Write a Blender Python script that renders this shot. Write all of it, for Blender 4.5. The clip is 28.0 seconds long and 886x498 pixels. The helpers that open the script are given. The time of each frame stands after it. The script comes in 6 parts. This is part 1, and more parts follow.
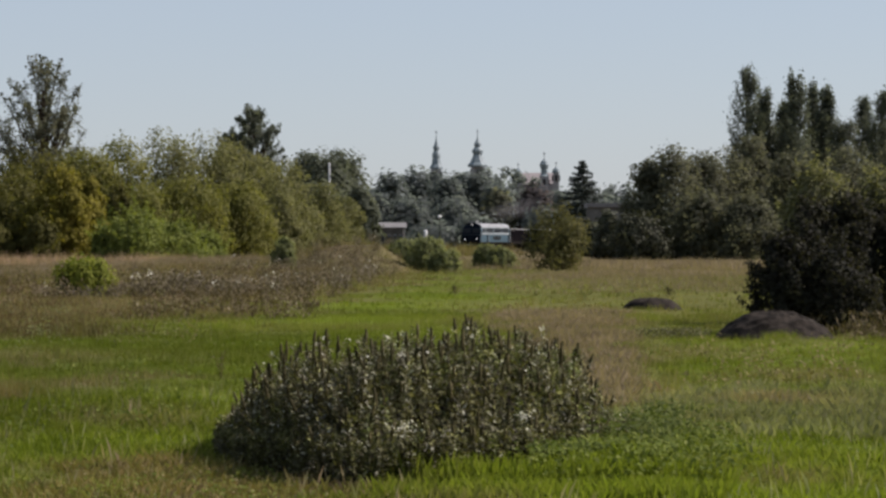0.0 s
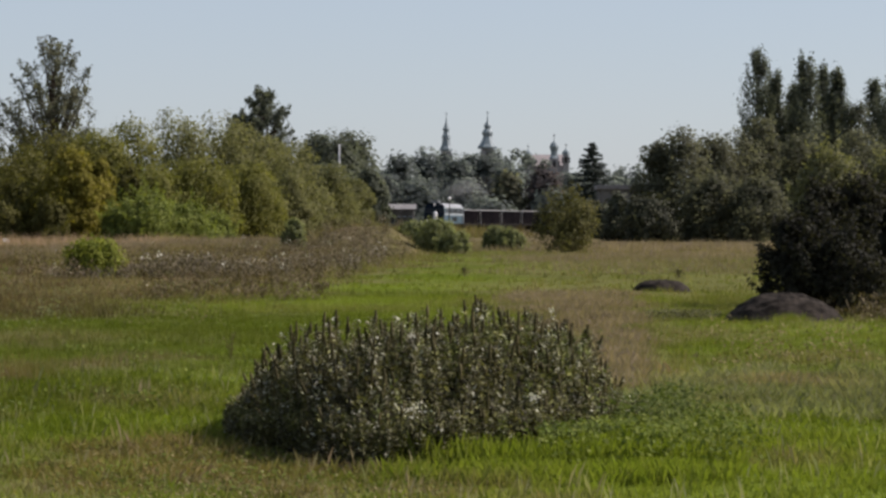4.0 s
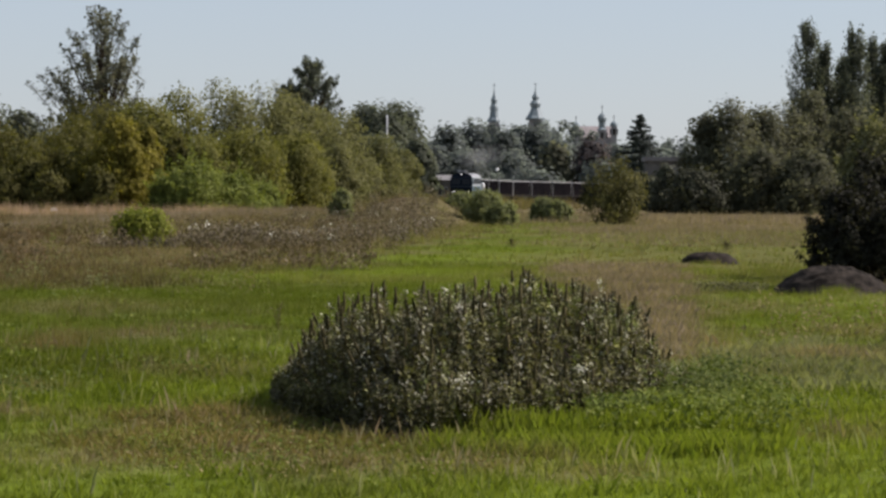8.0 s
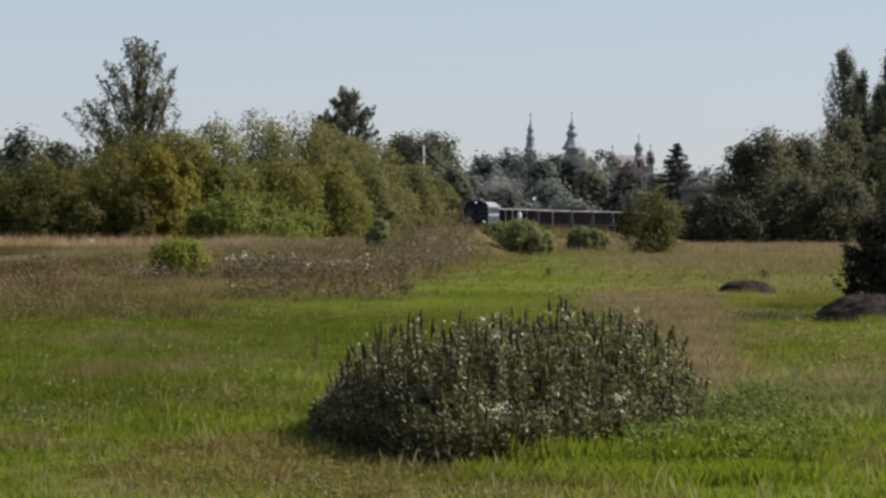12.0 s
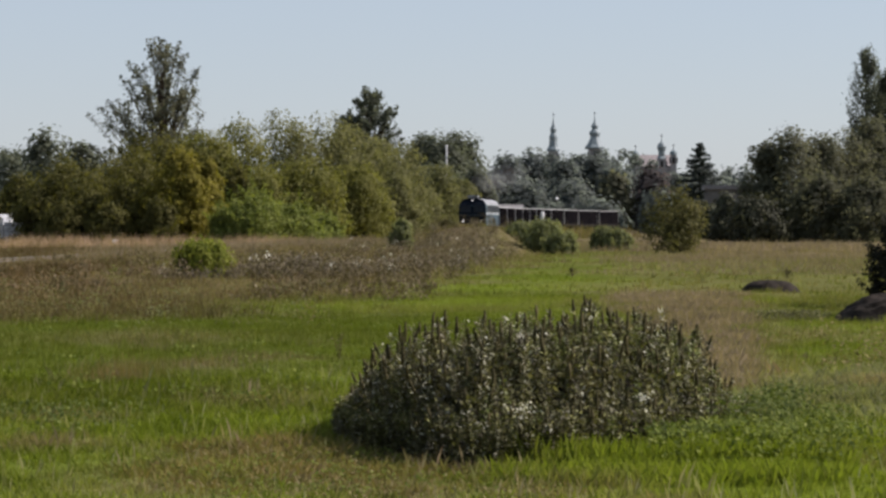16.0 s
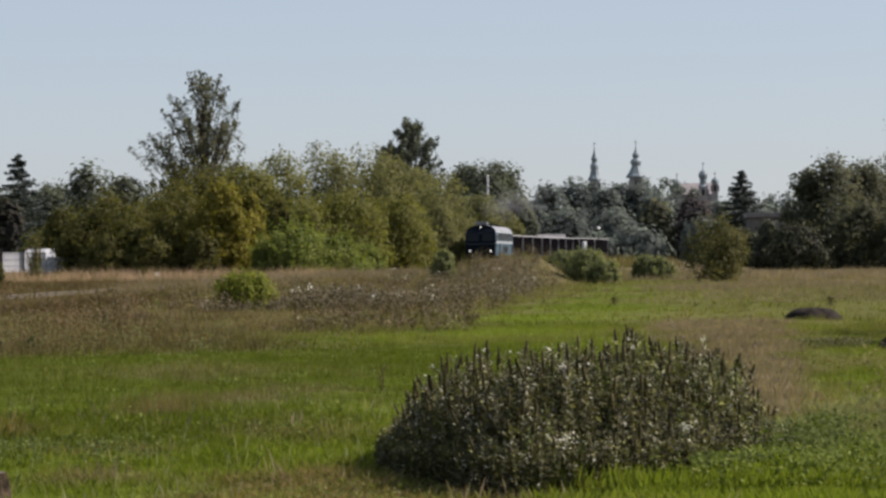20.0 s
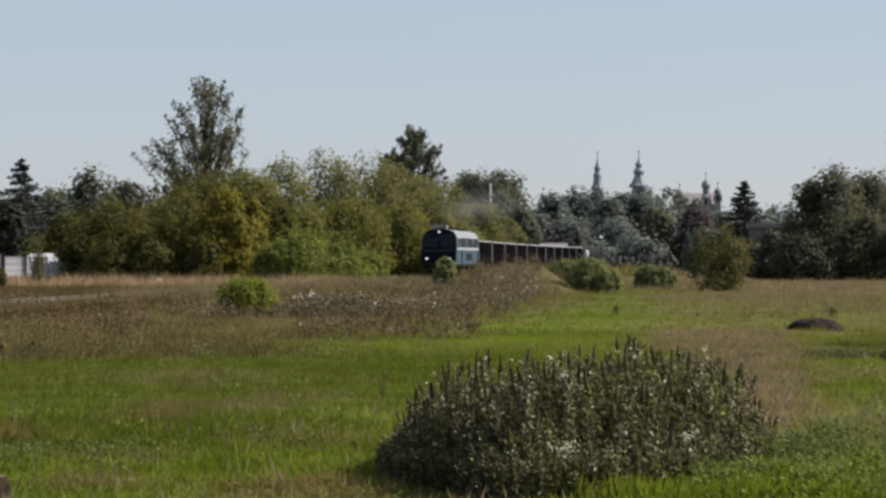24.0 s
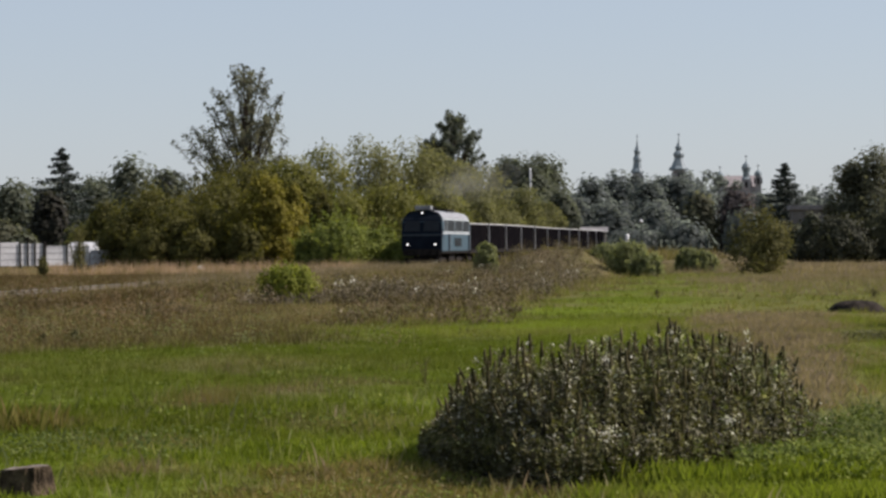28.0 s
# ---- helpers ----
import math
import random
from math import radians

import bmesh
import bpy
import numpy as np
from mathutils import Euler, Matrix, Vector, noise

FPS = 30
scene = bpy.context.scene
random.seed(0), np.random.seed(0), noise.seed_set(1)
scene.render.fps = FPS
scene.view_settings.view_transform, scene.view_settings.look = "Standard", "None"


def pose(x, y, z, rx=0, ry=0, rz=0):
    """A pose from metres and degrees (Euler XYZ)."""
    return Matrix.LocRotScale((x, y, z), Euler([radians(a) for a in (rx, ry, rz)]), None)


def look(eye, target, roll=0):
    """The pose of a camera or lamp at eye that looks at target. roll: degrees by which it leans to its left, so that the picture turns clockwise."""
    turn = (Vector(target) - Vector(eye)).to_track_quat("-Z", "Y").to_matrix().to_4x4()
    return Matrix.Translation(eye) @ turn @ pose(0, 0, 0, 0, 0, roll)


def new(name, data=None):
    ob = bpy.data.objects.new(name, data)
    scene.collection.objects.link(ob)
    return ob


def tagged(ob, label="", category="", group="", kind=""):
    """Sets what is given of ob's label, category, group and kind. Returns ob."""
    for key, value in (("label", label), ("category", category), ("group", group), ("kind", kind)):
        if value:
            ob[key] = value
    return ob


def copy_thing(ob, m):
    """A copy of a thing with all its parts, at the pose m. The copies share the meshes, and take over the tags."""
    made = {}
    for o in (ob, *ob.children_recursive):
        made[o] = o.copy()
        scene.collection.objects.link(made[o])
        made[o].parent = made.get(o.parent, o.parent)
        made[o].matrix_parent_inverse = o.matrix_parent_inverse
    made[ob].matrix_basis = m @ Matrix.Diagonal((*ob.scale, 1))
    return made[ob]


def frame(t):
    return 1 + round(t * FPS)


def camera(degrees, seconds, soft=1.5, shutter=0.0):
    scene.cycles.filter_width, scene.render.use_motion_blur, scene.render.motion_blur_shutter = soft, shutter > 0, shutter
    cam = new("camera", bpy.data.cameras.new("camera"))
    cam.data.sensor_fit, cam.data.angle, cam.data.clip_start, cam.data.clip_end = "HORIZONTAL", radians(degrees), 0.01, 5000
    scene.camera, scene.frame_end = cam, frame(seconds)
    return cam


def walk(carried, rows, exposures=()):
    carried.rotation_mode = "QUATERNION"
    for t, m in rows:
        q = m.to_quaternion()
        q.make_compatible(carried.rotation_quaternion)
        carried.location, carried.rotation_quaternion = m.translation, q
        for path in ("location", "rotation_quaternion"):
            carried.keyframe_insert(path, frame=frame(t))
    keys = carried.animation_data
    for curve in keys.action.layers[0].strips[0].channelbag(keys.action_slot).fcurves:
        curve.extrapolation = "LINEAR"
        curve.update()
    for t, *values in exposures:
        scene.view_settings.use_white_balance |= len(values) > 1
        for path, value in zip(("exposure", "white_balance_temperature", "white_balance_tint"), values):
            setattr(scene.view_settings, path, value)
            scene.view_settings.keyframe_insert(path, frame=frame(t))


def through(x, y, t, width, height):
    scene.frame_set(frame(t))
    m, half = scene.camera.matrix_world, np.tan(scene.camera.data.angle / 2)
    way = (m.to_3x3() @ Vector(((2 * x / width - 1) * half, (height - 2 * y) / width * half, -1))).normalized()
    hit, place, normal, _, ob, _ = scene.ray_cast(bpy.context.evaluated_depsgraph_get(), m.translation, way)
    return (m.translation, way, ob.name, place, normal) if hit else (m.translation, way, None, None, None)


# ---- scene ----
# ---------- camera ----------
cam = camera(17.82, 28.0, soft=2.8)
EYE = 1.7
ROWS = [
    (0.0, -0.000, -0.000, 89.920, 0.000, -0.000),
    (0.5, 0.007, 0.000, 90.111, 0.074, 0.173),
    (1.0, 0.005, -0.000, 90.393, 0.142, -0.125),
    (1.5, 0.006, 0.000, 89.962, -0.022, -0.717),
    (2.0, 0.006, -0.001, 90.096, -0.114, -0.493),
    (2.5, 0.007, -0.001, 89.941, -0.093, -0.317),
    (3.0, 0.005, -0.002, 89.716, -0.155, -0.127),
    (3.5, 0.000, -0.003, 89.629, -0.151, 0.088),
    (5.5, -0.002, -0.005, 89.277, -0.058, 0.278),
    (6.0, 0.000, -0.003, 89.167, -0.099, 0.270),
    (6.5, -0.004, -0.006, 88.935, -0.316, 0.516),
    (7.0, -0.006, -0.007, 89.006, -0.266, 0.882),
    (7.5, -0.007, -0.005, 88.979, -0.359, 1.002),
    (8.0, -0.007, -0.005, 88.960, -0.365, 1.159),
    (8.5, -0.012, -0.002, 89.010, -0.457, 1.386),
    (9.0, -0.011, -0.005, 89.059, -0.435, 1.703),
    (9.5, -0.011, -0.008, 89.057, -0.502, 1.804),
    (10.0, -0.010, -0.004, 89.079, -0.307, 1.629),
    (10.5, -0.006, -0.008, 88.967, -0.110, 1.549),
    (11.0, -0.008, -0.007, 89.000, 0.194, 2.120),
    (11.5, -0.007, -0.008, 89.578, -0.126, 1.879),
    (13.5, -0.011, -0.003, 89.459, -0.054, 2.082),
    (14.0, -0.010, -0.007, 89.451, -0.124, 2.098),
    (14.5, -0.010, -0.004, 89.516, -0.024, 2.303),
    (15.0, -0.013, -0.004, 89.537, 0.047, 2.246),
    (15.5, -0.015, -0.002, 89.526, -0.049, 2.331),
    (16.0, -0.014, -0.007, 89.558, -0.042, 2.370),
    (16.5, -0.013, -0.004, 89.711, 0.044, 2.490),
    (17.0, -0.008, -0.004, 89.795, 0.159, 2.592),
    (17.5, -0.012, -0.003, 89.848, 0.208, 2.702),
    (18.0, -0.009, -0.006, 89.990, 0.257, 2.829),
    (18.5, -0.011, -0.003, 90.180, 0.217, 2.911),
    (19.0, -0.006, -0.003, 90.205, 0.359, 3.040),
    (19.5, -0.008, -0.003, 90.268, 0.486, 3.201),
    (20.0, -0.008, -0.003, 90.179, 0.490, 3.220),
    (20.5, -0.008, -0.003, 90.158, 0.426, 3.379),
    (21.0, -0.007, -0.004, 90.169, 0.528, 3.412),
    (21.5, -0.010, -0.001, 90.108, 0.493, 3.421),
    (23.5, -0.011, -0.002, 90.141, 0.316, 3.281),
    (24.0, -0.011, -0.005, 90.339, 0.003, 3.264),
    (24.5, -0.013, -0.003, 90.201, -0.035, 3.559),
    (25.0, -0.014, -0.001, 90.101, 0.151, 3.668),
    (25.5, -0.004, -0.006, 89.893, 0.354, 3.753),
    (26.0, -0.008, -0.004, 89.855, 0.125, 3.729),
    (26.5, -0.009, -0.002, 89.781, 0.166, 3.873),
    (27.0, -0.006, -0.004, 89.810, 0.233, 4.156),
    (27.5, -0.010, -0.003, 89.773, 0.362, 3.990),
    (28.0, -0.008, -0.001, 90.043, 0.543, 4.087),
]
walk(cam, [(t, pose(x, 0, EYE + z, rx, ry, rz)) for t, x, z, rx, ry, rz in ROWS], exposures=((0.0, 0.52, 6250.0, 20.0), (3.0, 0.53, 6250.0, 20.0), (8.0, 0.58, 6250.0, 20.0), (18.0, 0.6, 6250.0, 20.0), (22.0, 0.55, 6250.0, 20.0), (28.0, 0.54, 6250.0, 20.0)))

# ---------- sky and sun ----------
SUN_DIR = Vector((0.88, 0.22, 0.80)).normalized()
world = bpy.data.worlds.new("sky")
scene.world = world
world.use_nodes = True
wt = world.node_tree
sky = wt.nodes.new("ShaderNodeTexSky")
sky.sky_type = "NISHITA"
sky.sun_disc = False
sky.sun_elevation = math.asin(SUN_DIR.z)
sky.sun_rotation = math.atan2(SUN_DIR.x, SUN_DIR.y)
sky.air_density, sky.dust_density, sky.ozone_density = 1.0, 0.4, 2.0
veil = wt.nodes.new("ShaderNodeMix")
veil.data_type = "RGBA"
veil.inputs[0].default_value = 0.6
veil.inputs[7].default_value = (4.78, 5.58, 5.95, 1)
wt.links.new(sky.outputs[0], veil.inputs[6])
wt.links.new(veil.outputs[2], wt.nodes["Background"].inputs[0])
wt.nodes["Background"].inputs[1].default_value = 0.0705
sun = new("sun", bpy.data.lights.new("sun", "SUN"))
sun.data.energy, sun.data.angle, sun.data.color = 4.9, radians(0.6), (1.0, 0.93, 0.82)
sun.matrix_world = look((60, 60, 80), Vector((60, 60, 80)) - SUN_DIR)

# ---------- materials ----------
def nodes_of(name):
    m = bpy.data.materials.new(name)
    m.use_nodes = True
    nt = m.node_tree
    return m, nt, nt.nodes["Principled BSDF"]


def ramp(nt, fac, stops):
    r = nt.nodes.new("ShaderNodeValToRGB")
    while len(r.color_ramp.elements) < len(stops):
        r.color_ramp.elements.new(0.5)
    for e, (p, c) in zip(r.color_ramp.elements, stops):
        e.position, e.color = p, (*c, 1)
    nt.links.new(fac, r.inputs[0])
    return r.outputs[0]


def noise_tex(nt, scale, detail=4, coord="Object"):
    tc = nt.nodes.new("ShaderNodeTexCoord")
    n = nt.nodes.new("ShaderNodeTexNoise")
    n.inputs["Scale"].default_value, n.inputs["Detail"].default_value = scale, detail
    nt.links.new(tc.outputs[coord], n.inputs["Vector"])
    return n.outputs["Fac"]


def mixed(nt, fac, a, b, mode="MIX"):
    m = nt.nodes.new("ShaderNodeMix")
    m.data_type, m.blend_type = "RGBA", mode
    for sock, v in ((m.inputs[0], fac), (m.inputs[6], a), (m.inputs[7], b)):
        if hasattr(v, "links"):
            nt.links.new(v, sock)
        else:
            sock.default_value = v if isinstance(v, float) else (*v, 1)
    return m.outputs[2]


def paint(name, a, b, rough=0.6, metal=0.0, scale=3.0, fine=40.0, bump=0.2):
    """A surface of two tones: broad stains and fine grain."""
    m, nt, p = nodes_of(name)
    broad = ramp(nt, noise_tex(nt, scale), [(0.35, a), (0.68, b)])
    grain = ramp(nt, noise_tex(nt, fine), [(0.3, (0.75, 0.75, 0.75)), (0.7, (1.1, 1.1, 1.1))])
    nt.links.new(mixed(nt, 1.0, broad, grain, "MULTIPLY"), p.inputs["Base Color"])
    p.inputs["Roughness"].default_value, p.inputs["Metallic"].default_value = rough, metal
    if rough >= 0.9:
        p.inputs["Specular IOR Level"].default_value = 0.08
    if bump:
        bp = nt.nodes.new("ShaderNodeBump")
        bp.inputs["Strength"].default_value = bump
        bp.inputs["Distance"].default_value = 0.02
        nt.links.new(noise_tex(nt, fine), bp.inputs["Height"])
        nt.links.new(bp.outputs[0], p.inputs["Normal"])
    return m


def leafy(name, a, b, c, rough=0.7, through=0.3, patch=0.6, gloss=0.06, stops=(0.0, 0.55, 1.0), stored=False, tint=(1.25, 1.3, 0.6)):
    """Leaves: each one its own tone, with broader patches, and light that passes through."""
    m, nt, p = nodes_of(name)
    g = nt.nodes.new("ShaderNodeNewGeometry")
    each = g.outputs["Random Per Island"]
    if stored:
        at = nt.nodes.new("ShaderNodeAttribute")
        at.attribute_name = "tone"
        each = at.outputs["Fac"]
    own = ramp(nt, each, list(zip(stops, (a, b, c))))
    broad = ramp(nt, noise_tex(nt, patch, 3), [(0.3, (0.7, 0.72, 0.7)), (0.72, (1.2, 1.18, 1.1))])
    col = mixed(nt, 1.0, own, broad, "MULTIPLY")
    nt.links.new(col, p.inputs["Base Color"])
    p.inputs["Roughness"].default_value = rough
    p.inputs["Specular IOR Level"].default_value = gloss
    tr = nt.nodes.new("ShaderNodeBsdfTranslucent")
    nt.links.new(mixed(nt, 1.0, col, tint, "MULTIPLY"), tr.inputs[0])
    mx = nt.nodes.new("ShaderNodeMixShader")
    mx.inputs[0].default_value = through
    nt.links.new(p.outputs[0], mx.inputs[1])
    nt.links.new(tr.outputs[0], mx.inputs[2])
    nt.links.new(mx.outputs[0], nt.nodes["Material Output"].inputs[0])
    return m


def grassy(name, green, lush, dry, through=0.25, fine=1.2, island=True):
    """Grass: from lush green to straw by the 'dry' value of the mesh, with patches."""
    m, nt, p = nodes_of(name)
    at = nt.nodes.new("ShaderNodeAttribute")
    at.attribute_name = "dry"
    gl = nt.nodes.new("ShaderNodeAttribute")
    gl.attribute_name = "lush"
    patches = ramp(nt, mixed(nt, 1.0, mixed(nt, 0.45, noise_tex(nt, 0.12, 4), noise_tex(nt, 0.7, 4)), gl.outputs["Color"], "ADD"), [(0.40, tuple(c * 0.72 for c in green)), (0.5, green), (0.6, lush)])
    straw = ramp(nt, mixed(nt, 0.5, noise_tex(nt, 0.22, 3), noise_tex(nt, 0.9, 3)), [(0.38, (dry[0] * 0.74, dry[1] * 0.74, dry[2] * 0.7)), (0.5, dry), (0.62, tuple(c * 1.22 for c in dry))])
    col = mixed(nt, at.outputs["Fac"], patches, straw)
    if island:
        g = nt.nodes.new("ShaderNodeNewGeometry")
        own = ramp(nt, g.outputs["Random Per Island"], [(0.0, (0.78, 0.78, 0.78)), (0.7, (1.0, 1.0, 1.0)), (1.0, (1.12, 1.1, 1.1))])
    else:
        own = ramp(nt, noise_tex(nt, fine, 8), [(0.3, (0.72, 0.72, 0.72)), (0.7, (1.15, 1.15, 1.12))])
    col = mixed(nt, 1.0, col, own, "MULTIPLY")
    nt.links.new(col, p.inputs["Base Color"])
    p.inputs["Roughness"].default_value = 0.6
    p.inputs["Specular IOR Level"].default_value = 0.03 if island else 0.0
    if island:
        tr = nt.nodes.new("ShaderNodeBsdfTranslucent")
        nt.links.new(mixed(nt, 1.0, col, (1.2, 1.25, 0.6), "MULTIPLY"), tr.inputs[0])
        mx = nt.nodes.new("ShaderNodeMixShader")
        mx.inputs[0].default_value = through
        nt.links.new(p.outputs[0], mx.inputs[1])
        nt.links.new(tr.outputs[0], mx.inputs[2])
        nt.links.new(mx.outputs[0], nt.nodes["Material Output"].inputs[0])
    return m


def glow(name, colour, strength):
    m, nt, p = nodes_of(name)
    p.inputs["Emission Color"].default_value = (*colour, 1)
    p.inputs["Emission Strength"].default_value = strength
    p.inputs["Base Color"].default_value = (*colour, 1)
    return m


GROUND = grassy("meadow_soil", (0.074, 0.101, 0.011), (0.095, 0.13, 0.015), (0.12, 0.094, 0.058), island=False, fine=5.0)
GRASS = grassy("grass_blades", (0.126, 0.163, 0.015), (0.175, 0.222, 0.022), (0.192, 0.154, 0.083), through=0.4)
SOFT_GRASS = grassy("soft_grey_grass", (0.2, 0.212, 0.1), (0.25, 0.258, 0.13), (0.26, 0.19, 0.125), through=0.4)
DRY_BLADES = grassy("dry_blades", (0.15, 0.15, 0.03), (0.2, 0.185, 0.045), (0.21, 0.155, 0.07), through=0.3)
DEAD_STALK = grassy("dead_stalks", (0.115, 0.088, 0.062), (0.14, 0.107, 0.076), (0.15, 0.113, 0.082), through=0.3)
BROWN_WEED = grassy("brown_weed_grass", (0.072, 0.066, 0.024), (0.09, 0.082, 0.03), (0.112, 0.08, 0.044), through=0.35)
TAN_GRASS = grassy("tan_seed_grass", (0.195, 0.164, 0.1), (0.207, 0.173, 0.113), (0.232, 0.181, 0.138), through=0.4)
PALE_STRAW = grassy("pale_straw", (0.22, 0.17, 0.095), (0.27, 0.21, 0.12), (0.385, 0.268, 0.192), through=0.3)
WILLOW = leafy("willow_leaves", (0.125, 0.125, 0.04), (0.155, 0.153, 0.049), (0.19, 0.183, 0.062), patch=0.25, through=0.42)
# Dull green, lightened and greyed further to carry haze over the meadow's-edge bushes.
SAGE = leafy("dull_shrub_leaves", (0.13, 0.145, 0.072), (0.185, 0.198, 0.098), (0.25, 0.258, 0.135), patch=0.3, through=0.55, tint=(1.2, 1.25, 0.75))
# Willow leaves greyed to carry the haze of the thicket's far end.
HAZED_WILLOW = leafy("hazed_willow_leaves", (0.127, 0.126, 0.057), (0.155, 0.153, 0.07), (0.188, 0.182, 0.088), patch=0.2, through=0.45, tint=(1.2, 1.25, 0.75))
WILLOW_YELLOW = leafy("yellowing_willow_leaves", (0.135, 0.12, 0.024), (0.19, 0.167, 0.034), (0.245, 0.213, 0.05), patch=0.25, through=0.4)
# Willow leaves darkened to paint the shaded parts of the thicket.
THICKET = leafy("shaded_willow_leaves", (0.08, 0.077, 0.027), (0.102, 0.097, 0.034), (0.13, 0.121, 0.044), patch=0.3, through=0.42)
OLIVE = leafy("olive_bush_leaves", (0.078, 0.076, 0.034), (0.115, 0.11, 0.046), (0.172, 0.157, 0.064), patch=0.4, through=0.35, tint=(1.2, 1.22, 0.7))
LIGHT_SHRUB = leafy("light_shrub_leaves", (0.125, 0.152, 0.04), (0.17, 0.195, 0.055), (0.222, 0.24, 0.076), patch=0.5, through=0.42)
YELLOW_SHRUB = leafy("yellow_green_leaves", (0.122, 0.145, 0.026), (0.175, 0.192, 0.036), (0.235, 0.242, 0.052), patch=0.8, through=0.42)
DARK_LEAF = leafy("dark_leaves", (0.055, 0.06, 0.04), (0.07, 0.075, 0.049), (0.095, 0.1, 0.064), rough=0.6, patch=0.5, through=0.22, gloss=0.08)
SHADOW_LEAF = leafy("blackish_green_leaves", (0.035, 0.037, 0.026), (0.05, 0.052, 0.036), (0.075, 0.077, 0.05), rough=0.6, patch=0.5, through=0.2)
ELDER = leafy("broad_dull_leaves", (0.082, 0.084, 0.061), (0.107, 0.109, 0.075), (0.144, 0.145, 0.096), patch=0.25, through=0.5, tint=(1.2, 1.22, 0.88))
POPLAR = leafy("poplar_leaves", (0.085, 0.095, 0.072), (0.098, 0.108, 0.08), (0.12, 0.13, 0.094), rough=0.75, patch=0.3, through=0.45, gloss=0.08, tint=(1.2, 1.25, 0.9))
# Haze over the far woods is put into this bluish-grey leaf colour.
FAR_HAZE_LEAF = leafy("far_wood_haze_leaves", (0.132, 0.148, 0.146), (0.147, 0.163, 0.16), (0.16, 0.175, 0.168), rough=0.85, patch=0.1, through=0.6, tint=(1.15, 1.2, 1.0))
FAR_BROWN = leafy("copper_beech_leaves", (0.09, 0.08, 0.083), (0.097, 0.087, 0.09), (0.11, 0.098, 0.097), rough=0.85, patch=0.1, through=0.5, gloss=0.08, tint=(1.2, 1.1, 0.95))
NEEDLES = leafy("conifer_needles", (0.035, 0.047, 0.04), (0.045, 0.06, 0.05), (0.06, 0.075, 0.06), patch=0.4, through=0.1, gloss=0.6)
# Brightest stop of the three weed materials paints sun glints on single leaves.
WEED_LEAF = leafy("weed_leaves", (0.058, 0.051, 0.034), (0.12, 0.111, 0.066), (0.56, 0.55, 0.47), rough=0.5, through=0.35, patch=1.5, gloss=0.15, stops=(0.0, 0.8, 0.98), stored=True)
SUNLIT_WEED = leafy("sunlit_weed_leaves", (0.085, 0.078, 0.043), (0.182, 0.174, 0.095), (0.62, 0.61, 0.5), rough=0.5, through=0.35, patch=1.5, gloss=0.15, stops=(0.0, 0.76, 0.96), stored=True)
GREEN_WEED = leafy("green_weed_leaves", (0.08, 0.1, 0.026), (0.175, 0.2, 0.07), (0.54, 0.55, 0.4), rough=0.5, through=0.38, patch=1.5, gloss=0.12, stops=(0.0, 0.75, 0.97), stored=True)
LOW_LEAF = leafy("low_meadow_leaves", (0.09, 0.12, 0.025), (0.135, 0.165, 0.03), (0.185, 0.205, 0.055), through=0.3, patch=0.8, stops=(0.0, 0.75, 1.0))
NETTLE = leafy("nettle_leaves", (0.06, 0.08, 0.022), (0.1, 0.125, 0.034), (0.18, 0.2, 0.07), through=0.35, patch=1.0, stops=(0.0, 0.8, 1.0))
# Bright olive carries the sunlight on the large bush's top.
SUNLIT_OLIVE = leafy("sunlit_olive_leaves", (0.14, 0.138, 0.08), (0.18, 0.176, 0.102), (0.23, 0.222, 0.13), patch=0.5, through=0.4)
STEM_DRY = leafy("dry_stem_tones", (0.11, 0.095, 0.038), (0.16, 0.13, 0.058), (0.25, 0.205, 0.105), through=0.2, patch=0.8)
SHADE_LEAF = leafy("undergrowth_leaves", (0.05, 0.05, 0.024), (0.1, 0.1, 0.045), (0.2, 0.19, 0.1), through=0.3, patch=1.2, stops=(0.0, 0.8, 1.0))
RUST = leafy("rusty_weed_leaves", (0.12, 0.077, 0.042), (0.15, 0.098, 0.054), (0.19, 0.135, 0.078), through=0.3, patch=0.35)
WEED_SPIKE = leafy("seed_spikes", (0.05, 0.044, 0.02), (0.075, 0.064, 0.03), (0.12, 0.10, 0.05), through=0.1, patch=3.0)
DRY_WEED = leafy("withered_weeds", (0.085, 0.066, 0.037), (0.13, 0.103, 0.06), (0.26, 0.22, 0.16), through=0.2, patch=0.6, stops=(0.0, 0.93, 1.0))
THISTLE = leafy("dead_thistle_leaves", (0.065, 0.053, 0.036), (0.12, 0.099, 0.07), (0.2, 0.17, 0.13), through=0.25, patch=0.5)
# Near-black carries the self-shadow on the large bush's front.
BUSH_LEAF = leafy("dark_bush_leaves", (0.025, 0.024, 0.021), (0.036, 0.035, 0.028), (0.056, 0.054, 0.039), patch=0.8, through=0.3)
PETAL = leafy("white_petals", (0.42, 0.40, 0.33), (0.58, 0.56, 0.48), (0.75, 0.73, 0.65), through=0.25, patch=4)
BARK = paint("bark", (0.035, 0.026, 0.018), (0.09, 0.07, 0.052), 0.95, scale=3, fine=16, bump=0.7)
STUMP_BARK = paint("rotting_stump_bark", (0.016, 0.011, 0.007), (0.11, 0.082, 0.05), 0.95, scale=9, fine=45, bump=0.9)
SOIL = paint("dark_soil", (0.010, 0.008, 0.006), (0.042, 0.034, 0.027), 0.95, scale=5, fine=14, bump=1.0)
BALLAST = paint("ballast", (0.045, 0.035, 0.025), (0.085, 0.066, 0.048), 0.95, scale=2, fine=16, bump=0.9)
STEEL = paint("rusty_rail_steel", (0.06, 0.042, 0.032), (0.11, 0.08, 0.06), 0.9, 0.0, bump=0.05)
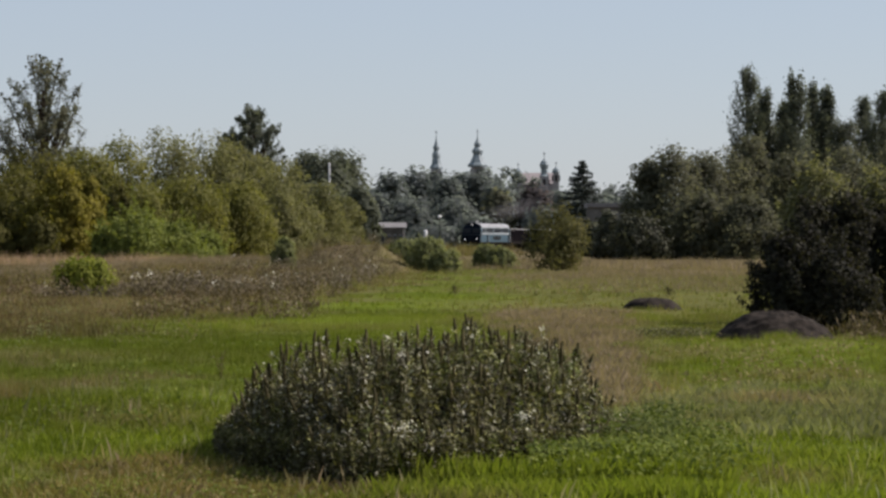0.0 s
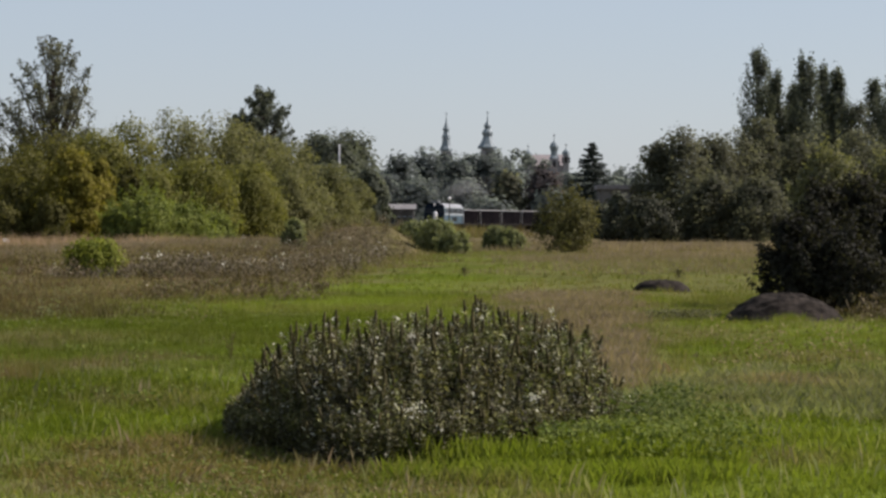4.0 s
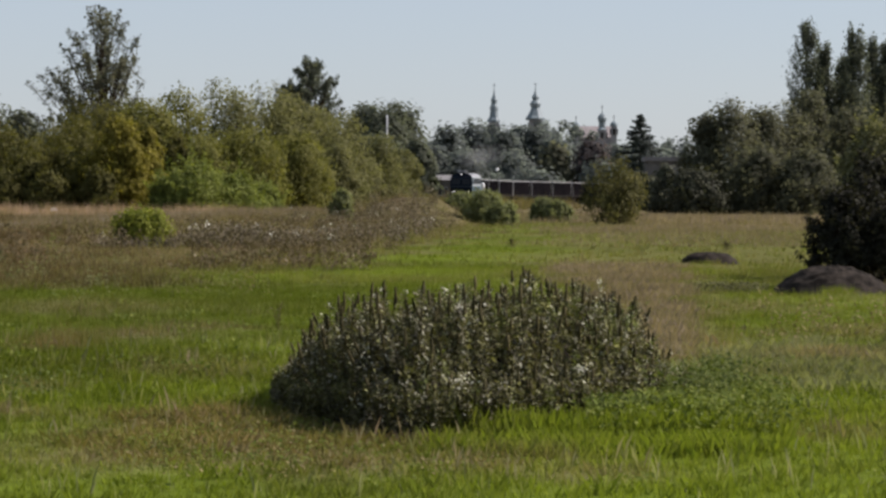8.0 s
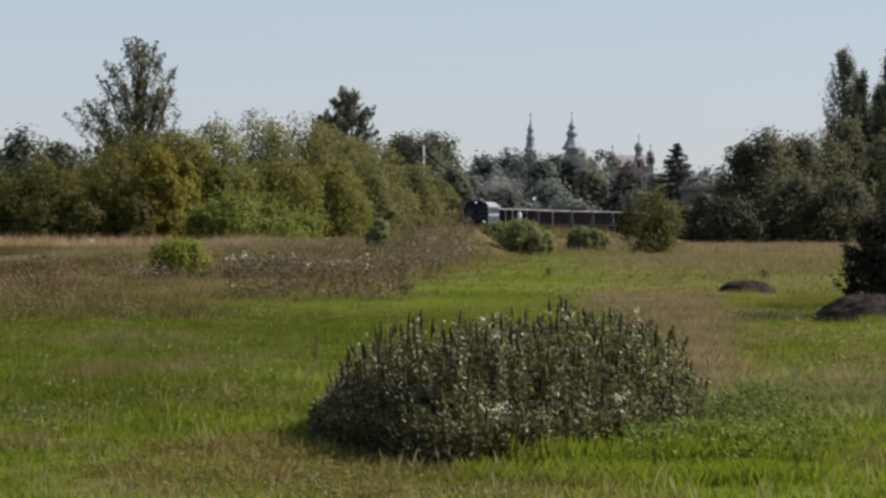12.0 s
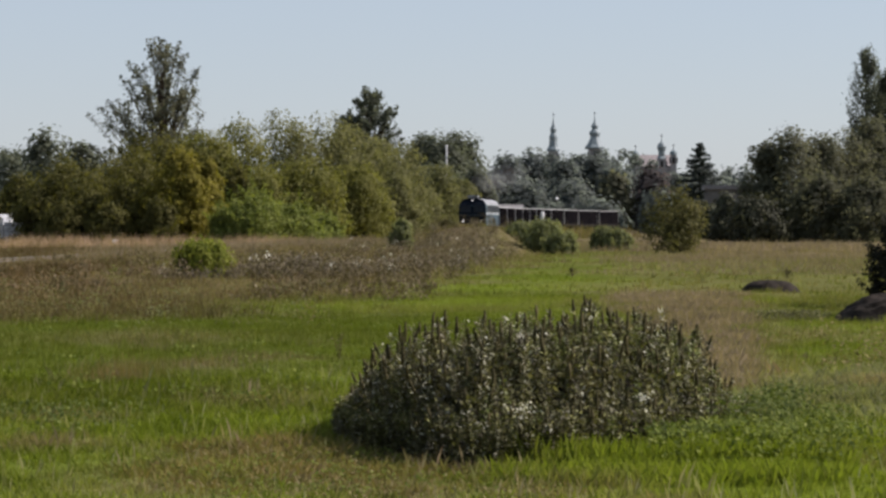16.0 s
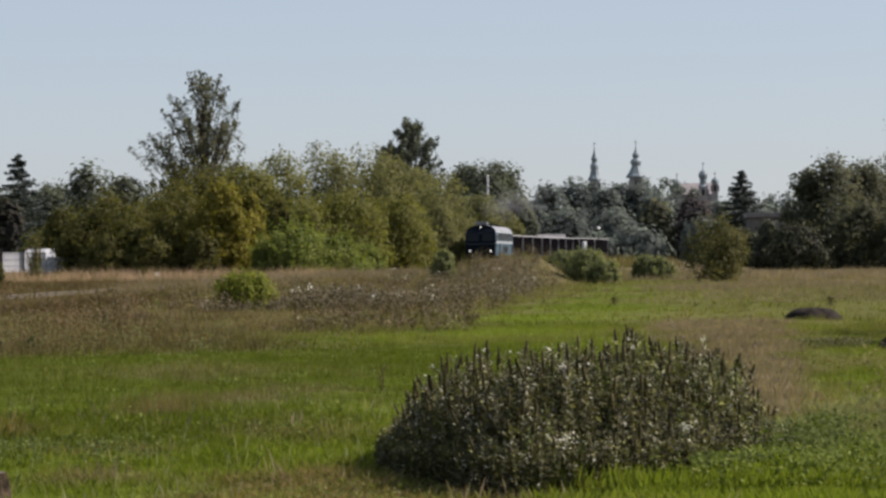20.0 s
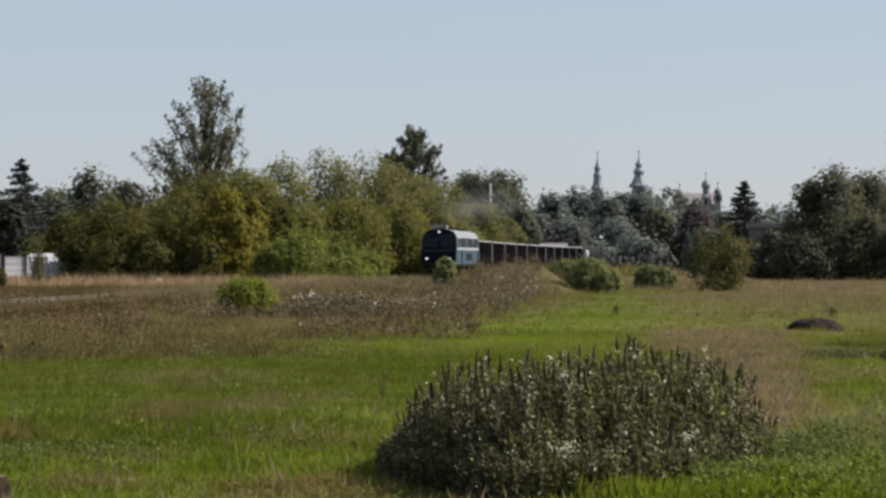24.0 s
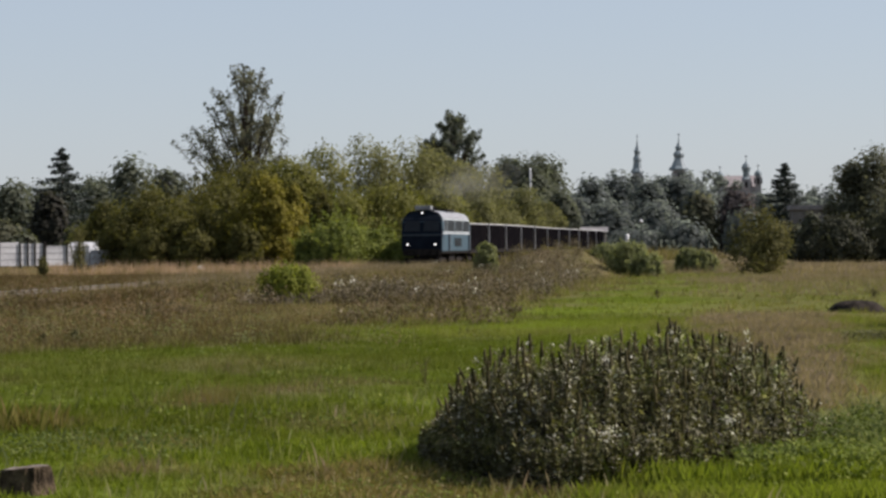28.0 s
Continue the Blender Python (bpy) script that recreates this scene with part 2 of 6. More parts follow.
RAIL_HEAD = paint("worn_rail_head", (0.15, 0.138, 0.125), (0.24, 0.225, 0.205), 0.6, 0.3, bump=0.02)
SLEEPER = paint("sleeper_wood", (0.07, 0.055, 0.045), (0.13, 0.11, 0.09), 0.9)
STRIPE = paint("loco_front_stripe", (0.014, 0.026, 0.034), (0.022, 0.038, 0.048), 0.6, scale=1.2, fine=20, bump=0.03)
BLUE = paint("loco_blue_paint", (0.022, 0.052, 0.072), (0.036, 0.078, 0.10), 0.55, scale=1.2, fine=20, bump=0.03)
FRONT_BLUE = paint("loco_dark_blue_paint", (0.005, 0.008, 0.014), (0.01, 0.015, 0.023), 0.9, scale=1.2, fine=20, bump=0.03)
ROOF_GREY = paint("loco_roof_grey", (0.17, 0.175, 0.18), (0.28, 0.285, 0.29), 0.6, scale=1, fine=20, bump=0.05)
CREAM = paint("pale_stripe_paint", (0.34, 0.38, 0.39), (0.46, 0.50, 0.50), 0.55, scale=1, fine=20, bump=0.03)
UNDER = paint("dirty_running_gear", (0.010, 0.009, 0.008), (0.026, 0.022, 0.019), 0.9, scale=3)
GLASS = paint("dark_cab_glass", (0.012, 0.016, 0.02), (0.02, 0.025, 0.03), 0.3, bump=0)
GLASS.node_tree.nodes["Principled BSDF"].inputs["Specular IOR Level"].default_value = 0.4
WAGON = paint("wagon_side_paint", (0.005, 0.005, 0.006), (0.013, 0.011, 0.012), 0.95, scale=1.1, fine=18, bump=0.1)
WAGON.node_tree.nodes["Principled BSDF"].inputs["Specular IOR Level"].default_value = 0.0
# Pale tone paints the sunlit edges of the wagons.
RIM = paint("wagon_sunlit_edge_tone", (0.42, 0.42, 0.42), (0.62, 0.62, 0.60), 0.6, scale=0.5, fine=20)
LAMP_ON = glow("lit_headlamp", (1.0, 0.97, 0.9), 1.2)
RENDER_WALL = paint("rendered_wall", (0.1, 0.095, 0.088), (0.16, 0.152, 0.14), 0.95, scale=0.8, fine=12)
# Church wall and copper helm colours are greyed to carry the distance haze.
CHURCH_WALL = paint("hazed_church_wall", (0.26, 0.25, 0.25), (0.32, 0.31, 0.30), 0.9, scale=0.3, fine=4)
COPPER = paint("hazed_green_copper", (0.15, 0.19, 0.2), (0.205, 0.245, 0.255), 0.7, scale=0.4, fine=4)
TILE_ROOF = paint("greyish_tile_roof", (0.22, 0.19, 0.185), (0.27, 0.235, 0.225), 0.85, scale=0.5, fine=6)
GREY_ROOF = paint("grey_sheet_roof", (0.13, 0.125, 0.12), (0.19, 0.18, 0.175), 0.8, scale=0.7, fine=8)
CONCRETE = paint("pale_concrete", (0.42, 0.42, 0.42), (0.58, 0.58, 0.57), 0.85, scale=0.9, fine=12)
WHITE = paint("white_paint", (0.72, 0.72, 0.7), (0.8, 0.8, 0.78), 0.5, fine=20)
WOOD_END = paint("weathered_cut_wood", (0.07, 0.054, 0.042), (0.26, 0.22, 0.18), 0.9, scale=8, fine=50, bump=0.5)

# ---------- mesh helpers ----------
def quads(name, verts, faces, mat, parent=None, label="", smooth=False, dry=None, lush=None):
    """One mesh object from arrays of corners and four-sided faces."""
    me = bpy.data.meshes.new(name)
    verts, faces = np.asarray(verts, np.float32), np.asarray(faces, np.int32)
    me.vertices.add(len(verts))
    me.vertices.foreach_set("co", verts.ravel())
    me.loops.add(faces.size)
    me.loops.foreach_set("vertex_index", faces.ravel())
    me.polygons.add(len(faces))
    me.polygons.foreach_set("loop_start", np.arange(0, faces.size, faces.shape[1], dtype=np.int32))
    if smooth:
        me.polygons.foreach_set("use_smooth", np.ones(len(faces), bool))
    me.update(calc_edges=True)
    if dry is not None:
        a = me.attributes.new("dry", "FLOAT", "POINT")
        a.data.foreach_set("value", np.asarray(dry, np.float32))
    if lush is not None:
        a = me.attributes.new("lush", "FLOAT", "POINT")
        a.data.foreach_set("value", np.asarray(lush, np.float32))
    me.materials.append(mat)
    ob = new(name, me)
    ob.parent = parent
    if label:
        tagged(ob, label)
    return ob


def part(name, bm, mat, parent, label="", at=None):
    me = bpy.data.meshes.new(name)
    bm.to_mesh(me)
    bm.free()
    me.materials.append(mat)
    ob = new(name, me)
    ob.parent = parent
    if at is not None:
        ob.matrix_basis = at
    return tagged(ob, label) if label else ob


def thing(name, x, y, z, label, category, group="", turn=0.0):
    ob = new(name)
    ob.empty_display_size = 0.3
    ob.matrix_basis = pose(x, y, z, 0, 0, turn)
    return tagged(ob, label, category, group)


def box(bm, cx, cy, cz, sx, sy, sz, bevel=0.0):
    r = bmesh.ops.create_cube(bm, size=1, matrix=Matrix.Translation((cx, cy, cz)) @ Matrix.Diagonal((sx, sy, sz, 1)))
    if bevel:
        es = list({e for v in r["verts"] for e in v.link_edges})
        bmesh.ops.bevel(bm, geom=es, offset=bevel, segments=2, affect="EDGES", profile=0.7)
    return bm


def boxed(*boxes, bevel=0.0):
    bm = bmesh.new()
    for b in boxes:
        box(bm, *b, bevel=bevel)
    return bm


def rod(bm, a, b, r, sides=10, r2=None):
    a, b = Vector(a), Vector(b)
    m = Matrix.Translation((a + b) / 2) @ (b - a).to_track_quat("Z", "Y").to_matrix().to_4x4()
    bmesh.ops.create_cone(bm, cap_ends=True, segments=sides, radius1=r, radius2=r if r2 is None else r2, depth=(b - a).length, matrix=m)
    return bm


def lathe(profile, sides=12, spin=0.0):
    """A turned body from (radius, height) pairs."""
    bm = bmesh.new()
    rings = [[bm.verts.new((r * math.cos(spin + k * 2 * math.pi / sides), r * math.sin(spin + k * 2 * math.pi / sides), z)) for k in range(sides)] for r, z in profile]
    for lo, hi in zip(rings, rings[1:]):
        for k in range(sides):
            bm.faces.new((lo[k], lo[(k + 1) % sides], hi[(k + 1) % sides], hi[k]))
    bm.faces.new(rings[0][::-1])
    bm.faces.new(rings[-1])
    return bm


def tubes(paths, sides=6):
    """Tapered limbs: each a list of (point, radius)."""
    vs, fs, n = [], [], 0
    for path in paths:
        for k, (p, r) in enumerate(path):
            q = Vector(path[min(k + 1, len(path) - 1)][0]) - Vector(path[max(k - 1, 0)][0])
            u = q.orthogonal().normalized()
            w = q.cross(u).normalized()
            for s in range(sides):
                a = 2 * math.pi * s / sides
                vs.append(Vector(p) + (u * math.cos(a) + w * math.sin(a)) * r)
        for k in range(len(path) - 1):
            for s in range(sides):
                o = n + k * sides
                fs.append((o + s, o + (s + 1) % sides, o + sides + (s + 1) % sides, o + sides + s))
        n += len(path) * sides
    return np.array([tuple(v) for v in vs]), np.array(fs)


def leaves(rng, pos, out, length, width, up=0.2, wild=0.8):
    """A leaf blade (a pointed four-sided face) at each place, facing roughly along 'out'."""
    n = len(pos)
    nrm = out + rng.normal(0, wild * 0.7, (n, 3))
    nrm /= np.linalg.norm(nrm, axis=1)[:, None] + 1e-6
    a = rng.normal(0, 1, (n, 3)) + np.array((0, 0, up * 3))
    a -= nrm * (a * nrm).sum(1)[:, None]
    a /= np.linalg.norm(a, axis=1)[:, None] + 1e-6
    b = np.cross(nrm, a)
    ln = (length * rng.uniform(0.6, 1.35, n))[:, None]
    wd = (width * rng.uniform(0.6, 1.35, n))[:, None]
    v = np.stack([pos - a * ln / 2, pos + b * wd / 2 + nrm * wd * 0.1, pos + a * ln / 2, pos - b * wd / 2 + nrm * wd * 0.1], 1).reshape(-1, 3)
    return v, np.arange(4 * n).reshape(-1, 4)


def clumped(rng, centres, radii, per, inner=0.5, flat=1.0):
    """Places and outward ways of leaves gathered in clumps."""
    n = len(centres)
    d = rng.normal(0, 1, (n * per, 3))
    d /= np.linalg.norm(d, axis=1)[:, None]
    k = np.repeat(np.arange(n), per)
    r = radii[k] * (inner + (1 - inner) * rng.uniform(0, 1, n * per) ** 0.6) * rng.uniform(0.8, 1.15, n * per)
    off = d * r[:, None]
    off[:, 2] *= flat
    return centres[k] + off, d


def crown_way(pos, out, height, radius, share):
    """Outward ways of leaves, drawn towards the outside of the whole crown."""
    c = (pos - np.array((0, 0, 0.3 * height))) / np.array((radius, radius, 0.7 * height))
    c /= np.linalg.norm(c, axis=1)[:, None] + 1e-6
    return out * (1 - share) + c * share


def crown_centres(rng, n, height, radius, profile, base, lean=0.0):
    """Clump centres inside a crown: profile gives the share of the radius at each share of the height."""
    hs, ws = zip(*profile)
    h = base + (1 - base) * rng.uniform(0, 1, n)
    rr = radius * np.interp((h - base) / (1 - base), hs, ws) * np.sqrt(rng.uniform(0.12, 1, n))
    a = rng.uniform(0, 2 * np.pi, n)
    return np.stack([rr * np.cos(a) + lean * h * height, rr * np.sin(a), h * height], 1)


ROUND = [(0, 0.45), (0.2, 0.85), (0.45, 1.0), (0.7, 0.85), (0.9, 0.5), (1, 0.12)]
DOMED = [(0, 0.9), (0.3, 1.0), (0.6, 0.9), (0.85, 0.6), (1, 0.25)]
COLUMN = [(0, 0.7), (0.15, 0.95), (0.45, 1.0), (0.7, 0.7), (0.85, 0.42), (0.95, 0.18), (1, 0.05)]


def tree(name, x, y, z, height, radius, mat, label, category, seed, profile=ROUND, base=0.25, clumps=60, per=90, leaf=0.35, clump=0.22,
         trunk=0.018, stems=1, group="", fine=0, shape=0.55, up=0.2, inner=0.45, twig=0.5, wild=0.45, tallc=1.0, mass=0.6):
    """A tree or shrub: trunk with limbs that reach into the clumps, and a crown of single leaves."""
    rng = np.random.default_rng(seed)
    ob = thing(name, x, y, z, label, category, group)
    c = crown_centres(rng, clumps, height * (1 - clump * radius / height * 0.8), radius * (1 - clump * 0.7), profile, base)
    cr = radius * clump * rng.uniform(0.65, 1.35, clumps)
    paths, tops = [], []
    for s in range(stems):
        a = 2 * math.pi * s / stems + rng.uniform(0, 1)
        spread = 0 if stems == 1 else radius * 0.35
        foot = Vector((math.cos(a) * spread * 0.25, math.sin(a) * spread * 0.25, -0.1))
        top = Vector((math.cos(a) * spread, math.sin(a) * spread, height * 0.86))
        pts = []
        for k in range(7):
            f = k / 6
            w = Vector(rng.normal(0, 0.02 * height * f * (1 - f) + 0.001, 3))
            pts.append((foot.lerp(top, f) + w, max(height * trunk * (1 - f) ** 0.8 / math.sqrt(stems), height * 0.0015)))
        paths.append(pts)
        tops.append(pts)
    for k in range(0, clumps, 2):
        p = Vector(c[k])
        main = tops[k % stems]
        f = min(max(p.z / height * 0.72 - 0.05, 0.08), 0.95)
        i = int(f * 6)
        q = main[i][0].lerp(main[min(i + 1, 6)][0], f * 6 - i)
        r = main[i][1] * 0.5
        mid = q.lerp(p, 0.55) + Vector((0, 0, -0.03 * height))
        paths.append([(q, r), (mid, r * 0.6), (p, r * 0.2)])
    v, f = tubes(paths)
    quads("trunk", v, f, BARK, ob, smooth=True)
    pos, out = clumped(rng, c, cr, per, inner, tallc)
    if fine:
        sp = c[rng.integers(0, clumps, fine)] * np.array((1, 1, 1))
        tip = np.linspace(0, 1, 20)
        dirs = rng.normal(0, 0.35, (fine, 3)) + np.array((0, 0, 1.0))
        dirs[:, :2] += sp[:, :2] / radius * 0.7
        ln = radius * twig * rng.uniform(0.5, 1.1, fine)
        tw = (sp[:, None, :] + dirs[:, None, :] * (ln[:, None] * tip[None, :])[..., None]).reshape(-1, 3)
        tw += rng.normal(0, leaf * 0.3, tw.shape)
        pos, out = np.concatenate([pos, tw]), np.concatenate([out, np.tile((0, 0, 1.0), (len(tw), 1))])
    keep = pos[:, 2] > 0.05
    out = crown_way(pos, out, height, radius, mass)
    v, f = leaves(rng, pos[keep], out[keep], leaf, leaf * shape, up, wild)
    quads("crown", v, f, mat, ob)
    return ob


def willow(name, x, y, z, height, radius, mat, label, seed, shoots=70, per=60, leaf=0.38, group="", low=0.12, body=5200, category="shrub", shoulder=1.0):
    """A willow shrub: a fan of shoots that rise and spread from one foot, feathered with leaves."""
    rng = np.random.default_rng(seed)
    ob = thing(name, x, y, z, label, category, group)
    paths, ps, ways = [], [], []
    for k in range(shoots):
        a, th = rng.uniform(0, 6.283), math.acos(1 - 0.97 * rng.uniform(0, 1))
        far = rng.uniform(0.8, 1.02)
        tip = np.array((radius * 0.92 * math.sin(th) ** 0.8 * math.cos(a) * far, radius * 0.92 * math.sin(th) ** 0.8 * math.sin(a) * far, height * (low + (1 - low) * math.cos(th) ** shoulder) * (far if th > 0.5 else rng.uniform(0.86, 1.04))))
        foot = np.array((math.cos(a), math.sin(a), 0)) * radius * 0.12 * rng.uniform(0, 1)
        t = np.linspace(0, 1, 6)[:, None]
        line = foot * (1 - t) + tip * np.concatenate([t ** 1.35, t ** 1.35, t ** 0.85], 1)
        paths.append([(Vector(line[i]), height * 0.005 * (1.1 - t[i, 0])) for i in range(6)])
        u = rng.uniform(0.22, 1.0, per)[:, None] ** 0.8
        p = foot * (1 - u) + tip * np.concatenate([u ** 1.35, u ** 1.35, u ** 0.85], 1)
        p += rng.normal(0, 1, (per, 3)) * radius * (0.035 + 0.085 * (1 - u ** 3)) * np.array((1, 1, 1.25))
        ps.append(p)
        ways.append(np.tile((math.cos(a) * 0.5, math.sin(a) * 0.5, 0.4), (per, 1)))
    # the closed body of the crown: rounded masses under the free ends of the shoots
    n = 48
    c = crown_centres(rng, n, height * 0.9, radius * 0.84, DOMED, 0.05)
    c[:, :2] *= rng.uniform(0.75, 1.1, (n, 1))
    p, d = clumped(rng, c, radius * rng.uniform(0.2, 0.36, n), body // n, 0.3)
    ps.append(p)
    ways.append(d * 0.75)
    v, f = tubes(paths, 4)
    quads("trunk", v, f, BARK, ob, smooth=True)
    ps = np.concatenate(ps)
    way = crown_way(ps, np.concatenate(ways), height, radius, 0.45)
    keep = ps[:, 2] > 0.05
    v, f = leaves(rng, ps[keep], way[keep], leaf, leaf * 0.5, 0.7, 0.5)
    quads("crown", v, f, mat, ob)
    return ob


def conifer(name, x, y, z, height, radius, mat, label, seed, tiers=14, per=260, leaf=0.4, power=0.9):
    """A spruce: a straight stem and whorls of drooping boughs."""
    rng = np.random.default_rng(seed)
    ob = thing(name, x, y, z, label, "tree")
    v, f = tubes([[(Vector((0, 0, -0.1)), height * 0.015), (Vector((0, 0, height * 0.5)), height * 0.01), (Vector((0, 0, height)), 0.02)]])
    quads("trunk", v, f, BARK, ob, smooth=True)
    ps = []
    for k in range(tiers):
        h0 = 0.05 + 0.93 * ((k + 0.5) / tiers) ** 0.85
        for b in range(9):
            h = min(h0 + rng.normal(0, 0.014), 0.985)
            a = b * 0.698 + k * 0.4 + rng.normal(0, 0.15)
            ln = radius * (1 - h) ** power * rng.uniform(0.5, 1.2) + 0.15
            s = rng.uniform(0.03, 1, int(per / 9 * (0.3 + 1.5 * (1 - h)))) ** 0.7
            side = rng.normal(0, 1, len(s)) * ln * 0.16 * (1.1 - s * 0.8)
            px = np.cos(a) * s * ln - np.sin(a) * side
            py = np.sin(a) * s * ln + np.cos(a) * side
            pz = h * height - s * ln * 0.34 + s ** 2 * ln * 0.26 + rng.normal(0, 0.1, len(s))
            ps.append(np.stack([px, py, pz], 1))
    ps = np.concatenate(ps)
    v, f = leaves(rng, ps, np.tile((0, 0, 1.0), (len(ps), 1)), leaf, leaf * 0.35, 0.0, 0.7)
    quads("crown", v, f, mat, ob)
    return ob


def spray_tree(x, y, z, height, radius, mat, label, seed, profile, base, sprays, per, leaf, skirt=0.0, long=0.26):
    """An open-crowned tree: limbs end in loose upswept sprays of leaves with sky between them."""
    rng = np.random.default_rng(seed)
    ob = thing("tall_tree", x, y, z, label, "tree")
    c = crown_centres(rng, sprays, height * 0.95, radius * 0.86, profile, base)
    g = np.clip((c[:, 2] / height - base) / (1 - base), 0, 1)
    c[:, 0] *= 1 + skirt * (1 - g) ** 1.3 * (c[:, 0] < 0)
    stem = [(Vector((0.02 * height * math.sin(k * 0.8) * k / 8, 0, height * 0.11 * k - 0.1)), height * 0.017 * (1 - k / 9.5)) for k in range(9)]
    paths, ps, ways = [stem], [], []
    for k in range(sprays):
        p = c[k]
        out = p / radius * np.array((1, 1, 0))
        d = out * 0.75 + np.array((rng.normal(0, 0.3), rng.normal(0, 0.3), rng.uniform(0.35, 1.0)))
        d /= np.linalg.norm(d)
        f = max(p[2] / height - 0.16 - 0.1 * np.linalg.norm(out), 0.12)
        root = stem[min(int(f * 9), 8)][0]
        tip = Vector(p + d * radius * long * 0.5)
        paths.append([(root, height * 0.0045), (root.lerp(Vector(p), 0.6) + Vector((0, 0, -0.02 * height)), height * 0.003), (tip, height * 0.001)])
        u = rng.uniform(-0.5, 0.6, per)[:, None]
        q = p + d * u * radius * long * rng.uniform(0.7, 1.5) + rng.normal(0, 1, (per, 3)) * radius * 0.05 * (1.0 - 0.9 * u)
        ps.append(q)
        ways.append(np.tile(out * 0.5 + d * 0.3 + np.array((0.2, -0.1, 0.3)), (per, 1)))
    v, f = tubes(paths, 5)
    quads("trunk", v, f, BARK, ob, smooth=True)
    v, f = leaves(rng, np.concatenate(ps), np.concatenate(ways), leaf, leaf * 0.52, 0.4, 0.6)
    quads("crown", v, f, mat, ob)


def poplar(x, y, height, radius, label, seed):
    """A Lombardy poplar: steep boughs close along the stem."""
    rng = np.random.default_rng(seed)
    ob = thing("poplar", x, y, 0.0, label, "tree", "row of poplars")
    paths = [[(Vector((0, 0, -0.1)), height * 0.016), (Vector((0, 0, height * 0.5)), height * 0.009), (Vector((0, 0, height * 0.97)), 0.04)]]
    hs, ws = zip(*COLUMN)
    ps, ways = [], []
    for k in range(185):
        f = rng.uniform(0.03, 0.93)
        a = rng.uniform(0, 6.283)
        out = np.array((math.cos(a), math.sin(a), 0)) * radius * float(np.interp(f, hs, ws)) * rng.uniform(0.45, 1.0)
        rise = min(height * 0.17 * (1.15 - 0.6 * f), height * 1.0 - f * height)
        u = rng.uniform(0.15, 1, 52)[:, None]
        p = np.array((0, 0, f * height)) + out * u ** 0.55 + np.array((0, 0, rise)) * u
        ps.append(p + rng.normal(0, 1, p.shape) * np.array((0.27, 0.27, 0.6)))
        ways.append(np.tile(out / radius + np.array((0, 0, 0.25)), (52, 1)))
        if k % 3 == 0:
            t = np.linspace(0, 1, 4)[:, None]
            q = np.array((0, 0, f * height)) + out * t ** 0.55 * 0.9 + np.array((0, 0, rise)) * t
            paths.append([(Vector(q[i]), 0.09 * (1.1 - i / 3)) for i in range(4)])
    v, f = tubes(paths, 4)
    quads("trunk", v, f, BARK, ob, smooth=True)
    v, f = leaves(rng, np.concatenate(ps), np.concatenate(ways), 0.48, 0.3, 0.7, 0.35)
    quads("crown", v, f, POPLAR, ob)


# ---------- the lie of the land ----------
TRACK_Y = [-60, 40, 80, 130, 180, 215, 233, 251, 273, 305, 332, 359, 386, 413, 435, 458, 485, 520, 600, 720, 900]
TRACK_X = [-17.2, -17.8, -18.0, -18.2, -17.9, -16.9, -15.9, -14.6, -13.15, -11.1, -9.4, -7.7, -6.0, -4.25, -2.3, 2.0, 10.1, 20.8, 46, 84, 141]
RAIL_Z = [0.65, 0.65, 0.65, 0.60, 0.52, 0.47, 0.50, 0.58, 0.61, 0.60, 0.64, 0.70, 0.78, 0.92, 0.98, 0.95, 0.98, 1.0, 1.1, 1.2, 1.2]


def smoothed(ys, vs, at):
    """A smooth line through points along the railway."""
    fine = np.arange(-60, 901, 2.0)
    v = np.interp(fine, ys, vs)
    ker = np.hanning(11)
    ker /= ker.sum()
    v = np.convolve(np.pad(v, 5, mode="reflect", reflect_type="odd"), ker, "valid")
    return np.interp(at, fine, v)


def track_x(y):
    return smoothed(TRACK_Y, TRACK_X, y)


def rail_z(y):
    return smoothed(TRACK_Y, RAIL_Z, y)


def step(a, b, v):
    t = np.clip((v - a) / (b - a), 0, 1)
    return t * t * (3 - 2 * t)


def ground_z(x, y):
    """Height of the ground: a flat meadow, the low railway bank, gentle swells."""
    x, y = np.asarray(x, float), np.asarray(y, float)
    off = x - track_x(np.clip(y, -60, 900))
    rz = rail_z(np.clip(y, -60, 900))
    bank = (rz - 0.32) * (1 - step(2.6, 6.5, off)) * (1 - step(700, 1000, y))
    swell = 0.03 * np.sin(x * 0.55 + y * 0.21) * np.sin(y * 0.33 - x * 0.13) + 0.012 * np.sin(x * 1.7 + 1) * np.sin(y * 1.3)
    hump = 1.78 * np.exp(-((x + 5.7) / 3.3) ** 4 - ((y - 186) / 9) ** 2)
    return bank + hump * step(2.0, 5.0, off) + swell * step(2.5, 6.0, np.abs(off))


DRY_NEAR = [(-0.1, 17.9, 0.42, 0.85), (-1.6, 19.0, 0.8, 0.85), (-1.0, 17.9, 0.55, 0.75), (-2.5, 18.3, 0.6, 0.7), (-6.0, 27.5, 0.5, 0.75), (1.7, 29.5, 0.45, 0.9), (1.35, 24.6, 0.4, 0.9), (-2.2, 21.0, 0.9, 0.75), (-0.9, 19.4, 0.6, 0.75), (-2.6, 19.4, 0.7, 0.55),
             (1.15, 26.5, 0.55, 0.90), (1.25, 24.0, 0.45, 0.88), (-3.9, 21.5, 0.5, 0.75), (-4.3, 24.5, 0.5, 0.62), (0.2, 18.3, 0.4, 0.69), (0.55, 17.2, 0.4, 0.62),
             (-2.2, 18.0, 0.5, 0.56), (-3.0, 27.5, 0.8, 0.44), (2.4, 20.5, 0.6, 0.44)]
